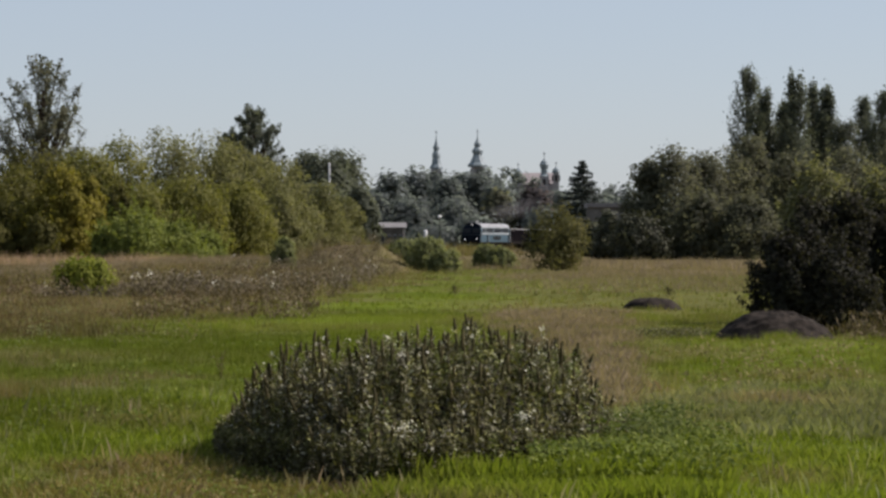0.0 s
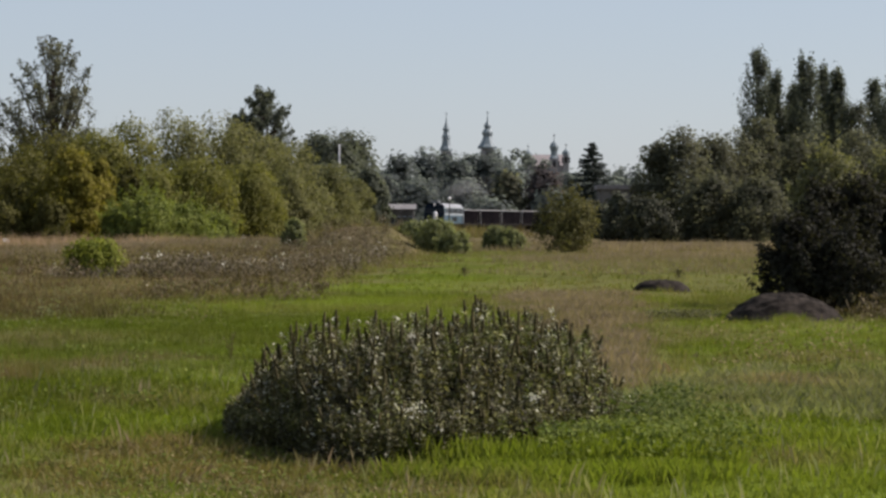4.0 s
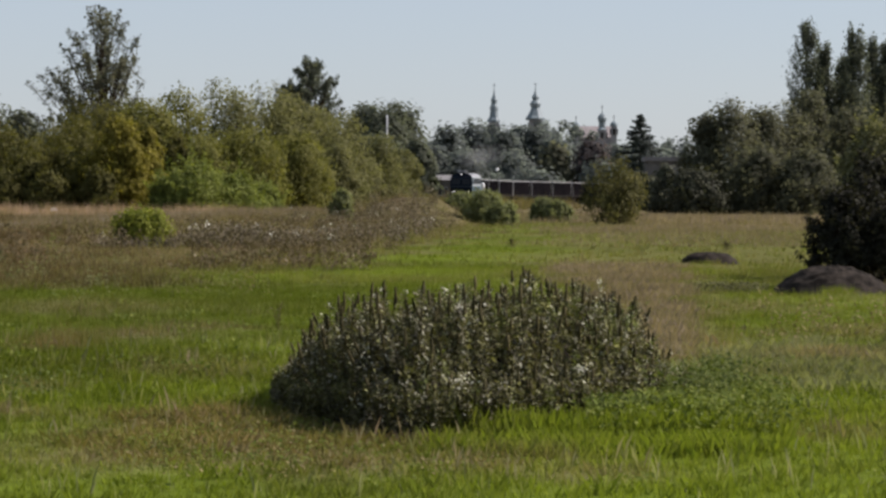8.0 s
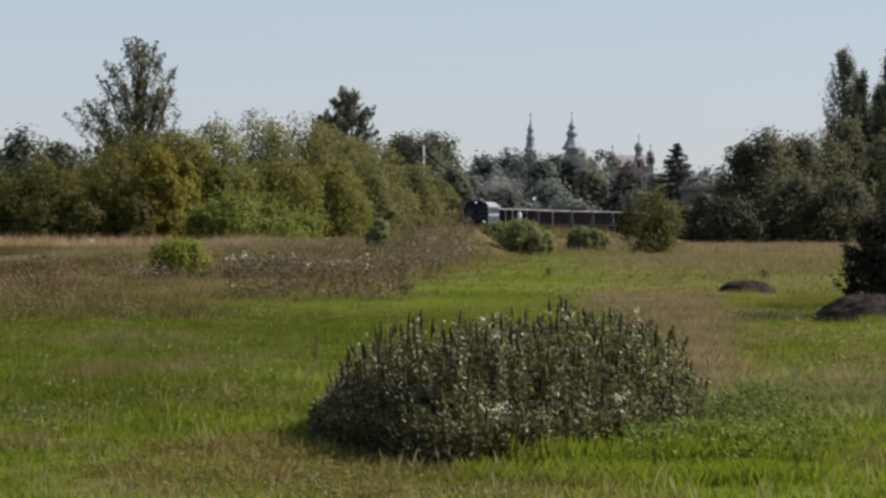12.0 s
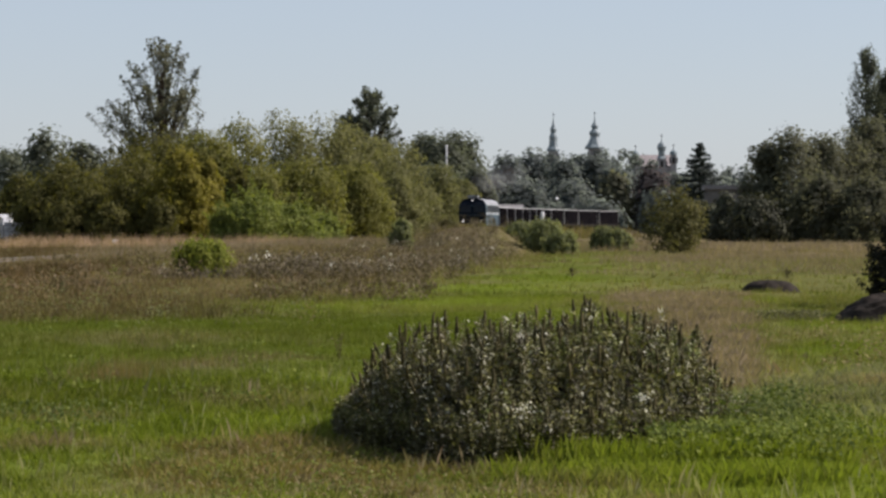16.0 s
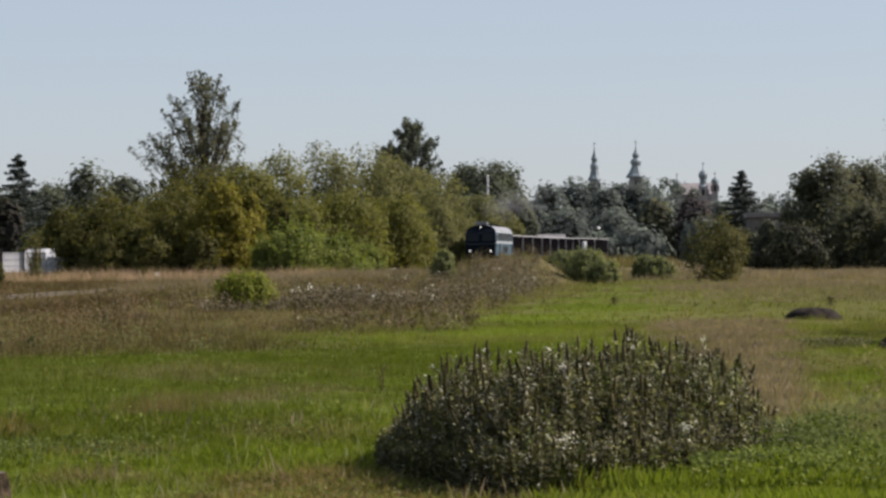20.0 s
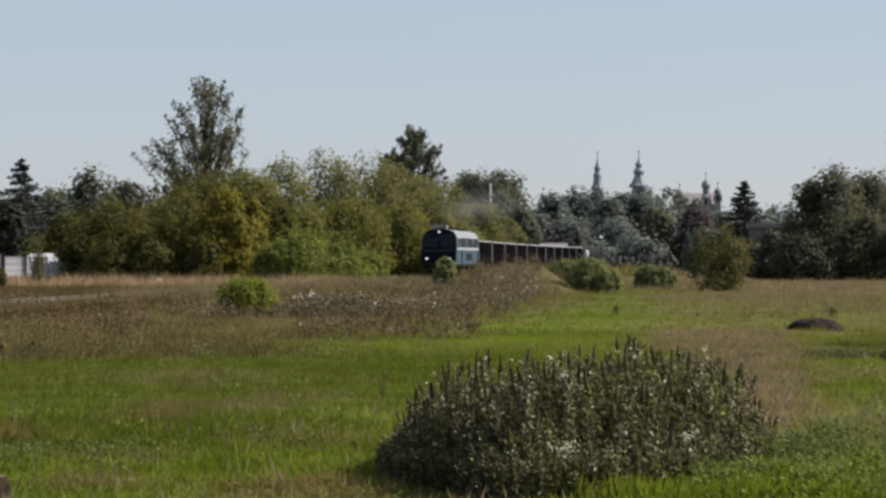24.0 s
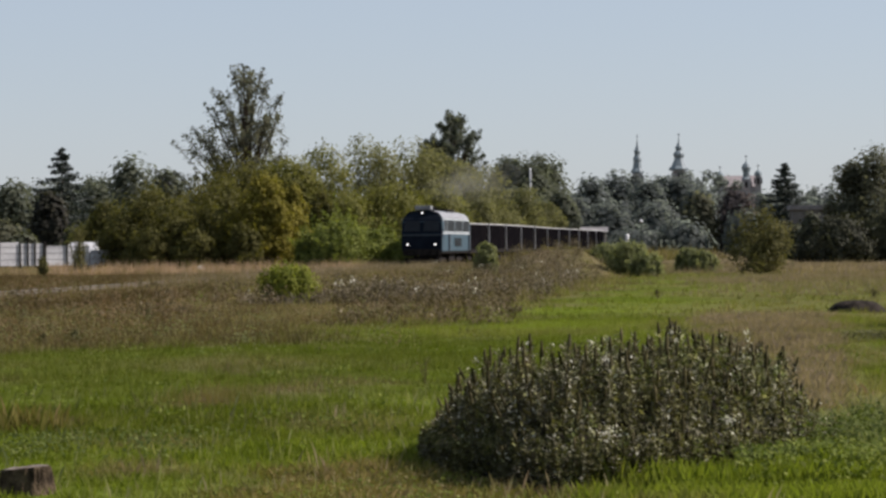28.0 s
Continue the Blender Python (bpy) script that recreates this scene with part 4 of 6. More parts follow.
def build_loco():
    ob = thing("locomotive", 0, 0, 0, "blue diesel locomotive with pale roof and lit headlamps", "locomotive")
    L, Wd = 18.4, 1.5
    sec = [(-Wd, 1.15), (-Wd, 3.25), (-1.36, 3.62), (-1.1, 3.88), (-0.6, 4.02), (0, 4.06), (0.6, 4.02), (1.1, 3.88), (1.36, 3.62), (Wd, 3.25), (Wd, 1.15)]

    def hull(z0, z1, grow, y0, y1):
        pts = [(x * grow, z) for x, z in sec if z0 - 1e-6 <= z <= z1 + 1e-6]
        bm = bmesh.new()
        a = [bm.verts.new((x, y0, z)) for x, z in pts]
        b = [bm.verts.new((x, y1, z)) for x, z in pts]
        for k in range(len(pts)):
            j = (k + 1) % len(pts)
            bm.faces.new((a[k], b[k], b[j], a[j]))
        bm.faces.new(a)
        bm.faces.new(b[::-1])
        bmesh.ops.recalc_face_normals(bm, faces=bm.faces)
        return bm
    part("body", hull(1.1, 3.3, 1.0, -L / 2 + 0.35, L / 2 - 0.1), BLUE, ob, "mid-blue side panels")
    part("roof", hull(3.2, 4.1, 1.002, -L / 2 + 1.12, L / 2 - 0.1), ROOF_GREY, ob, "pale grey curved roof")
    part("nose_cap", hull(3.2, 4.1, 0.998, -L / 2 + 0.72, -L / 2 + 1.12), FRONT_BLUE, ob, "dark blue cap over the cab")
    # sloped nose with the dark front
    bm = bmesh.new()
    prof = [(-L / 2, 1.15), (-L / 2 - 0.05, 2.1), (-L / 2 + 0.06, 2.45), (-L / 2 + 0.42, 3.35), (-L / 2 + 0.75, 3.85), (-L / 2 + 1.0, 3.98)]
    wid = [1.46, 1.49, 1.5, 1.47, 1.18, 0.7]
    a = [bm.verts.new((-w, y, z)) for (y, z), w in zip(prof, wid)]
    b = [bm.verts.new((w, y, z)) for (y, z), w in zip(prof, wid)]
    c = [bm.verts.new((-w - 0.015, -L / 2 + 1.0, min(z, 3.9))) for (y, z), w in zip(prof, wid)]
    d = [bm.verts.new((w + 0.015, -L / 2 + 1.0, min(z, 3.9))) for (y, z), w in zip(prof, wid)]
    for k in range(len(prof) - 1):
        bm.faces.new((a[k], b[k], b[k + 1], a[k + 1]))
        bm.faces.new((c[k], a[k], a[k + 1], c[k + 1]))
        bm.faces.new((b[k], d[k], d[k + 1], b[k + 1]))
    part("front", bm, FRONT_BLUE, ob, "dark blue rounded front")
    for sx in (-0.72, 0.72):
        bm = bmesh.new()
        vs = [bm.verts.new(p) for p in ((sx - 0.6, -L / 2 + 0.05, 2.55), (sx + 0.6, -L / 2 + 0.05, 2.55), (sx + 0.55, -L / 2 + 0.33, 3.28), (sx - 0.55, -L / 2 + 0.33, 3.28))]
        f = bm.faces.new(vs)
        bmesh.ops.solidify(bm, geom=[f], thickness=0.04)
        part("windscreen", bm, GLASS, ob)
    part("front_stripe", boxed((0, -L / 2 - 0.04, 2.28, 2.84, 0.05, 0.1), bevel=0.01), STRIPE, ob)
    # side windows, doors, stripe
    for sx in (-1, 1):
        part("stripe", boxed((sx * (Wd + 0.004), 0.1, 2.4, 0.03, L - 1.0, 0.1), bevel=0.008), CREAM, ob, "pale waist stripe")
        part("gutter", boxed((sx * (Wd - 0.02), 0.1, 3.36, 0.08, L - 1.2, 0.16), bevel=0.01), CREAM, ob)
        for k, (yy, ln) in enumerate(((-7.0, 1.5), (-3.6, 4.4), (1.4, 4.4), (6.2, 4.2))):
            w = part("window_frame", boxed((sx * (Wd + 0.01), yy, 2.95, 0.04, ln + 0.2, 0.98), bevel=0.01), CREAM, ob)
            part("window_pane", boxed((sx * (Wd + 0.022), yy, 2.95, 0.03, ln, 0.82), bevel=0.008), GLASS, w)
        for yy in (-4.7, 8.3):
            d = part("cab_door", boxed((sx * (Wd + 0.012), yy, 1.75, 0.04, 0.72, 1.15), bevel=0.01), FRONT_BLUE, ob)
            part("handrail", boxed((sx * (Wd + 0.06), yy + 0.5, 1.75, 0.04, 0.05, 1.1)), CREAM, d)
        part("grille", boxed(*[(sx * (Wd + 0.012), 1.0, 1.5 + 0.09 * k, 0.04, 4.6, 0.05) for k in range(7)]), UNDER, ob)
        part("sill", boxed((sx * 1.3, 0, 1.06, 0.3, L - 0.8, 0.16), bevel=0.02), UNDER, ob)
    part("roof_box", boxed((0, -L / 2 + 1.4, 4.22, 1.2, 1.1, 0.3), bevel=0.05), ROOF_GREY, ob)
    part("roof_fan", boxed((0, 2.5, 4.12, 1.6, 4.5, 0.16), bevel=0.04), UNDER, ob)
    part("exhaust", rod(bmesh.new(), (0, -1.5, 4.0), (0, -1.5, 4.35), 0.2, 14), UNDER, ob)
    for sx in (-1.02, 1.02):
        h = part("lamp_housing", rod(bmesh.new(), (sx, -L / 2 + 0.1, 1.62), (sx, -L / 2 - 0.11, 1.62), 0.15, 16), UNDER, ob)
        part("lamp", rod(bmesh.new(), (sx, -L / 2 - 0.1, 1.62), (sx, -L / 2 - 0.14, 1.62), 0.068, 16), LAMP_ON, h, "lit round headlamp")
    h = part("lamp_housing", rod(bmesh.new(), (0, -L / 2 + 0.9, 3.84), (0, -L / 2 + 0.45, 3.84), 0.14, 16), UNDER, ob)
    part("lamp", rod(bmesh.new(), (0, -L / 2 + 0.46, 3.84), (0, -L / 2 + 0.41, 3.84), 0.06, 16), LAMP_ON, h, "lit top headlamp")
    part("buffer_beam", boxed((0, -L / 2 + 0.05, 1.05, 2.7, 0.3, 0.5), bevel=0.03), UNDER, ob)
    part("buffer_beam", boxed((0, L / 2 - 0.15, 1.05, 2.7, 0.3, 0.5), bevel=0.03), UNDER, ob)
    part("snow_plough", boxed((0, -L / 2 + 0.2, 0.45, 2.5, 0.1, 0.45), bevel=0.02), UNDER, ob)
    part("fuel_tank", boxed((0, 0, 0.7, 2.3, 3.6, 0.7), bevel=0.08), UNDER, ob)
    part("underframe", boxed((0, 0, 1.05, 2.5, L - 0.6, 0.2)), UNDER, ob)
    buffers(ob, -L / 2 - 0.1, -1)
    buffers(ob, L / 2, 1)
    bogie(ob, -5.4, 0.5, 1.5)
    bogie(ob, 5.4, 0.5, 1.5)
    for piece in ob.children_recursive:
        piece.data.transform(Matrix.Diagonal((1.03, 1.0, 1.08, 1)))
        piece.location.z *= 1.08
    return ob


def build_wagon():
    ob = thing("freight_wagon", 0, 0, 0, "dark open freight wagon with a pale top rim", "railway wagon", "wagons of the train")
    L = 11.7
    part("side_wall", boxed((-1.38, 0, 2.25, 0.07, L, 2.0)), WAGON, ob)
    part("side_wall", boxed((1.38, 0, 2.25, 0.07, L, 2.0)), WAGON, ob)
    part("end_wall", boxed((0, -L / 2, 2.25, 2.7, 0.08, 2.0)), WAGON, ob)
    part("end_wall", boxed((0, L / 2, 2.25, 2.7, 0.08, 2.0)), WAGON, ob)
    part("floor", boxed((0, 0, 1.2, 2.7, L, 0.12)), UNDER, ob)
    for sx in (-1.4, 1.4):
        part("top_rim", boxed((sx, 0, 3.28, 0.12, L + 0.1, 0.075), bevel=0.02), RIM, ob, "top rim with sunlight put into its pale colour")
        for k in range(7):
            yy = -L / 2 + 0.9 + k * (L - 1.8) / 6
            part("rib", boxed((sx * 1.035, yy, 2.22, 0.05, 0.12, 1.95), bevel=0.012), WAGON, ob)
        for yy in (-L / 2, L / 2):
            part("corner_post", boxed((sx, yy, 2.2, 0.045, 0.045, 2.1), bevel=0.01), RIM, ob, "corner post with the sunlit edge put into its colour")
        part("sole_bar", boxed((sx * 0.95, 0, 1.08, 0.12, L + 0.3, 0.26), bevel=0.01), UNDER, ob)
    for yy in (-L / 2, L / 2):
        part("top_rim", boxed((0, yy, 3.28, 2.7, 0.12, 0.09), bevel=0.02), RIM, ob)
    bm = bmesh.new()
    rng = np.random.default_rng(3)
    grid = [[bm.verts.new((-1.33 + 2.66 * i / 8, -L / 2 + 0.06 + (L - 0.12) * j / 20, 2.75 + 0.3 * math.sin(math.pi * i / 8) + 0.1 * rng.normal())) for i in range(9)] for j in range(21)]
    for j in range(20):
        for i in range(8):
            bm.faces.new((grid[j][i], grid[j][i + 1], grid[j + 1][i + 1], grid[j + 1][i]))
    part("load", bm, SOIL, ob, "dark loose load")
    buffers(ob, -L / 2 - 0.05, -1)
    buffers(ob, L / 2 + 0.05, 1)
    bogie(ob, -3.9, 0.46, 0.9)
    bogie(ob, 3.9, 0.46, 0.9)
    for piece in ob.children_recursive:
        piece.data.transform(Matrix.Diagonal((1.0, 1.0, 1.05, 1)))
        piece.location.z *= 1.05
    return ob


def build_smoke():
    """Thin exhaust trailing over the train: three nested wisps, each fainter than a veil."""
    m = bpy.data.materials.new("thin_exhaust_smoke")
    m.use_nodes = True
    nt = m.node_tree
    nt.nodes.remove(nt.nodes["Principled BSDF"])
    d, tr, mx = nt.nodes.new("ShaderNodeBsdfDiffuse"), nt.nodes.new("ShaderNodeBsdfTransparent"), nt.nodes.new("ShaderNodeMixShader")
    d.inputs[0].default_value = (0.4, 0.4, 0.41, 1)
    nt.links.new(ramp(nt, noise_tex(nt, 0.35, 4), [(0.35, (0.0, 0.0, 0.0)), (0.75, (0.03, 0.03, 0.03))]), mx.inputs[0])
    nt.links.new(tr.outputs[0], mx.inputs[1])
    nt.links.new(d.outputs[0], mx.inputs[2])
    nt.links.new(mx.outputs[0], nt.nodes["Material Output"].inputs[0])
    ob = thing("exhaust_smoke", 0, 0, 0, "thin grey exhaust smoke trailing over the train", "smoke")
    for k in range(3):
        bm = bmesh.new()
        bmesh.ops.create_icosphere(bm, subdivisions=4, radius=1)
        s = 1 - 0.27 * k
        for q in bm.verts:
            w = 1 + 0.35 * noise.noise(q.co * 1.6 + Vector((k * 5, 0, 0)))
            f = (q.co.y + 1) / 2
            q.co = Vector((q.co.x * 4.2 * s * w * (0.35 + 0.65 * f) + 1.9 * f, q.co.y * 17 * s, q.co.z * 2.5 * s * w * (0.35 + 0.65 * f) + 2.2 * f))
        puff = part("wisp", bm, m, ob, at=pose(0.0, 13, 5.6))
        puff.data.polygons.foreach_set("use_smooth", np.ones(len(puff.data.polygons), bool))
        puff.visible_shadow = False
    return ob


smoke = build_smoke()
loco = build_loco()
wagons = [build_wagon()]
for k in range(10):
    wagons.append(copy_thing(wagons[0], pose(0, 0, 0)))

# ---------- trees and shrubs beyond the rails ----------
EGG = [(0, 0.72), (0.25, 0.98), (0.45, 1.0), (0.65, 0.86), (0.82, 0.58), (0.93, 0.34), (1, 0.12)]


def belt():
    """Willow thicket beside the line, shrub by shrub: place, height, radius, leaves."""
    rows = [
        # x, y, height, radius, yellow
        (-40.32, 232.0, 7.55, 4.64, 2), (-36.06, 236.0, 8.02, 5.81, 2), (-30.69, 227.0, 8.24, 3.27, 1), (-28.93, 230.0, 7.31, 2.39, 1),
        (-37.94, 262.0, 10.71, 7.02, 2), (-29.82, 262.0, 11.87, 4.98, 0), (-32.8, 258.0, 10.9, 4.8, 0), (-36.2, 256.0, 9.6, 4.6, 2), (-26.87, 272.0, 12.91, 5.77, 0), (-23.13, 276.0, 12.85, 6.18, 0),
        (-21.38, 282.0, 12.19, 5.36, 0), (-19.48, 296.0, 11.53, 5.33, 0), (-18.06, 318.0, 11.18, 5.34, 0), (-15.46, 345.0, 9.70, 4.62, 0), (-13.09, 372.0, 8.32, 3.72, 0),
        (-26.70, 250.0, 6.90, 4.45, 0), (-23.06, 254.0, 8.00, 5.08, 0), (-19.36, 266.0, 7.76, 5.05, 0), (-17.05, 290.0, 6.86, 3.89, 0), (-47.95, 250.0, 6.30, 3.50, 2),
        (-16.01, 328.0, 6.23, 3.28, 0), (-14.05, 362.0, 5.61, 3.19, 0),
    ]
    for k, (x, y, h, r, yellow) in enumerate(rows):
        z = float(ground_z(x, y))
        # Farther shrubs take the greyed leaves in place of haze.
        willow("willow_shrub", x, y, z, h - z, r, HAZED_WILLOW if y > 268 and yellow != 1 else (WILLOW, WILLOW_YELLOW, THICKET)[yellow], "yellowing willow shrub beside the railway line" if yellow == 1 else "dense olive-green willow shrub beside the railway line",
               100 + k, group="willow thicket")


belt()
# Dark shrubs added to paint the shaded gaps and foot of the thicket.
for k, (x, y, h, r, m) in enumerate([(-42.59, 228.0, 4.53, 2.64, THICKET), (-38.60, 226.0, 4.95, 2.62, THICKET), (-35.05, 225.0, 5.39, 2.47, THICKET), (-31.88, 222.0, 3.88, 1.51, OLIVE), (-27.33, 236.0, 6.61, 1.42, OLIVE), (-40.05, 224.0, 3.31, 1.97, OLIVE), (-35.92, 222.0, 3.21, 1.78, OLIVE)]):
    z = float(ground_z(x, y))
    willow("shade_shrub", x, y + 2, z, (h - z) * 1.12, r * 1.25, THICKET, "shrub added at the thicket's foot, darkened as its shade", 180 + k, 60, 60, 0.34, "willow thicket", 0.1, 3000, shoulder=0.7)
for k, (x, y, h, r) in enumerate([(-23.71, 222.0, 4.15, 3.4), (-21.24, 225.0, 3.5, 3.0), (-26.16, 224.0, 3.3, 2.3), (-19.58, 232.0, 2.72, 2.04)]):
    z = float(ground_z(x, y))
    tree("broadleaf_shrub", x, y, z, h - z, r, LIGHT_SHRUB, "bright green broad-leaved shrub by the bank", "shrub", 140 + k, DOMED, 0.04, 75, 110, 0.3, 0.24, 0.01, 4, "shrubs on the bank", fine=90, wild=0.7, mass=0.45)
# tall trees over the thicket
spray_tree(-40.1, 285.0, 0.4, 20.4, 5.7, ELDER, "tall open-crowned tree rising over the thicket", 201, [(0, 1.15), (0.25, 1.02), (0.5, 0.85), (0.75, 0.66), (0.9, 0.46), (1, 0.2)], 0.36, 126, 78, 0.38, 0.85, 0.38)
spray_tree(-22.51, 335.0, 0.4, 18.1, 4.4, POPLAR, "dark round-crowned tree behind the thicket", 202, [(0, 0.8), (0.3, 1.0), (0.6, 0.9), (0.85, 0.5), (1, 0.12)], 0.55, 95, 96, 0.4, 0.0, 0.36)
# bushes in the meadow and on the bank
for k, (x, y, h, r, m, lab) in enumerate([
        (-11.55, 91.0, 1.28, 1.2, YELLOW_SHRUB, "low bright green bush on the bank"),
        (-9.67, 172.0, 2.25, 0.89, SAGE, "small upright dull green bush on the bank"),
        (-2.54, 184.0, 1.92, 1.32, SAGE, "low dull green bush at the meadow's edge"),
        (-1.04, 180.0, 2.28, 1.58, SAGE, "dull green bush at the meadow's edge"),
        (0.14, 174.0, 1.56, 1.18, SAGE, "low dull green bush at the meadow's edge"),
        (3.1, 206.0, 1.7, 1.2, SAGE, "low dull green bush at the meadow's edge"),
        (4.16, 204.0, 1.54, 1.22, SAGE, "low dull green bush at the meadow's edge"),
        (7.46, 184.0, 4.45, 2.6, OLIVE, "rounded yellow-green bush at the meadow's edge")]):
    z = float(ground_z(x, y))
    willow("bush", x, y, z, h - z, r, m, lab, 220 + k, 60, 50, 0.1 + 0.0007 * y, "bushes round the meadow", 0.1, 2600, "bush", shoulder=0.55)
for k, (x, y, h, r, lab) in enumerate([(-38.5, 190.0, 3.9, 0.85, "thin young bush before the fence"), (-38.74, 180.0, 1.7, 0.5, "low dark bush before the fence")]):
    z = float(ground_z(x, y))
    willow("bush", x, y, z, h - z, r, OLIVE, lab, 227 + k, 34, 22, 0.15, "bushes round the meadow", 0.1, 400, "bush", shoulder=0.55)
# Bushes added behind, lighter leaves painting the large bush's sunlit top.
for k, (x, y, h, r, n) in enumerate([(8.10, 61.0, 3.48, 1.22, 110), (9.62, 62.0, 3.29, 1.18, 90)]):
    tree("large_bush", x, y, 0.0, h, r, SUNLIT_OLIVE, "olive bush added for the sunlit top of the darker one", "bush", 236 + k, EGG, 0.13, n, 120, 0.11, 0.24, 0.012, 5, "dark bushes beside the heap", fine=n * 2, twig=0.4, shape=0.5, wild=1.0)
# Front bushes whose leaf colour holds the shaded side.
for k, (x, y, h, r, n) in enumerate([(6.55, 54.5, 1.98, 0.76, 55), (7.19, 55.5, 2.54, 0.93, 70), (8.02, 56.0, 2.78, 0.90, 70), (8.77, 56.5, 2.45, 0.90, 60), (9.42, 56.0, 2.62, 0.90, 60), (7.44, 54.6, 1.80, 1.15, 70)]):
    tree("large_bush", x, y, 0.0, h, r, BUSH_LEAF, "large bush beside an earth heap, shade put into its dark leaves", "bush", 231 + k, EGG, 0.13, n, 96, 0.106, 0.25, 0.012, 7, "dark bushes beside the heap", fine=n * 2, twig=0.42, shape=0.5, wild=1.0)
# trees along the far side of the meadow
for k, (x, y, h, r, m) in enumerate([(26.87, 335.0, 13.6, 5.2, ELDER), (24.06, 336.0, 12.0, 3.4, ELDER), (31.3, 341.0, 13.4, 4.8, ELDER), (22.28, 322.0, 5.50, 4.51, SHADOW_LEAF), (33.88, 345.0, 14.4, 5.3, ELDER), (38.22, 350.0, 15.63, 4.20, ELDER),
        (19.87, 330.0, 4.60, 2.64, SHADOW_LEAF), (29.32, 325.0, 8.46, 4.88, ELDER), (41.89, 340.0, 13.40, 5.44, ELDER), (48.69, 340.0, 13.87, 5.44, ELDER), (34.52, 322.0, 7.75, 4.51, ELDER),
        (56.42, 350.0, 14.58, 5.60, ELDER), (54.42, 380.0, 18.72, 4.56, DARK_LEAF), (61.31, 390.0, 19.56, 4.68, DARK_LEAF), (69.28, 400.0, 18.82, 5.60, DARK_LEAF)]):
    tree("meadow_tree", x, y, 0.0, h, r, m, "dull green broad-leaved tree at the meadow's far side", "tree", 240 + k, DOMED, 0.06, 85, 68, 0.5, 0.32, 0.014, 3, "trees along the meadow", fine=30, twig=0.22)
for k, (x, y, h, r) in enumerate([(50.57, 470.0, 30.9, 3.7), (53.96, 475.0, 27.7, 3.1), (58.66, 470.0, 30.2, 3.4), (62.78, 480.0, 28.8, 2.8), (64.41, 475.0, 27.8, 2.7),
        (57.74, 478.0, 25.4, 3.0), (72.91, 490.0, 26.6, 3.6), (75.76, 485.0, 27.7, 3.8), (80.95, 490.0, 27.1, 3.8)]):
    poplar(x, y, h, 1.22 * r, "tall narrow dark poplar", 260 + k)
# woods before the town
def wood(rows, seed, label):
    """Single trees of the town's edge: place, height, radius, leaves."""
    for k, (x, y, h, r, m) in enumerate(rows):
        tree("wood_tree", x, y, 0.0, h, r, m, label, "tree", seed + k, DOMED, 0.06, 115, 29 if y < 500 else 24, 0.74 if y < 500 else 1.02, 0.41, 0.014, 1, "woods before the town", wild=0.3, inner=0.4, mass=0.88, shape=0.7)


wood([
    (-60.46, 330.0, 13.45, 4.49, POPLAR), (-58.79, 345.0, 12.46, 3.45, POPLAR), (-94.84, 420.0, 13.1, 4.8, POPLAR),
    (-84.19, 430.0, 13.6, 4.6, POPLAR), (-64.61, 290.0, 3.96, 2.90, DARK_LEAF), (-61.44, 300.0, 4.64, 3.00, DARK_LEAF),
    (-63.9, 300.0, 8.6, 2.9, BUSH_LEAF), (-108.86, 480.0, 14.6, 6.24, POPLAR), (-100.96, 470.0, 14.6, 6.3, POPLAR),
    (-92.03, 470.0, 15.2, 6.0, POPLAR), (-88.5, 450.0, 14.5, 5.4, POPLAR), (-95.0, 455.0, 14.2, 5.2, POPLAR), (-103.49, 560.0, 16.6, 7.28, FAR_HAZE_LEAF), (-92.29, 560.0, 16.2, 8.74, FAR_HAZE_LEAF),
    (-134.85, 560.0, 13.91, 7.28, FAR_HAZE_LEAF), (-57.07, 290.0, 4.95, 3.77, WILLOW), (-56.04, 300.0, 6.14, 3.48, ELDER),
    (-76.16, 330.0, 5.92, 4.29, ELDER)], 300, "broad-leaved tree beyond the fence and the thicket")
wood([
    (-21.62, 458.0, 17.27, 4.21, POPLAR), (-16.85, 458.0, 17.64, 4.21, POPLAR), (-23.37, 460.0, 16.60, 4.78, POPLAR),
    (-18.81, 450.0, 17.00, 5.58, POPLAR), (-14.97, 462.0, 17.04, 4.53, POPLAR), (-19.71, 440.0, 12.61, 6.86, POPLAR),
    (-12.67, 440.0, 11.29, 3.43, POPLAR), (-2.30, 605.0, 17.79, 4.11, FAR_HAZE_LEAF), (-10.90, 580.0, 17.01, 6.03, FAR_HAZE_LEAF),
    (-5.88, 600.0, 18.62, 6.48, FAR_HAZE_LEAF), (0.71, 590.0, 16.92, 6.84, FAR_HAZE_LEAF), (-13.39, 540.0, 12.39, 5.62, FAR_HAZE_LEAF),
    (-6.91, 540.0, 11.31, 7.02, FAR_HAZE_LEAF), (-1.40, 500.0, 5.90, 6.50, FAR_HAZE_LEAF)], 330, "broad-leaved tree of the town's edge behind the line")
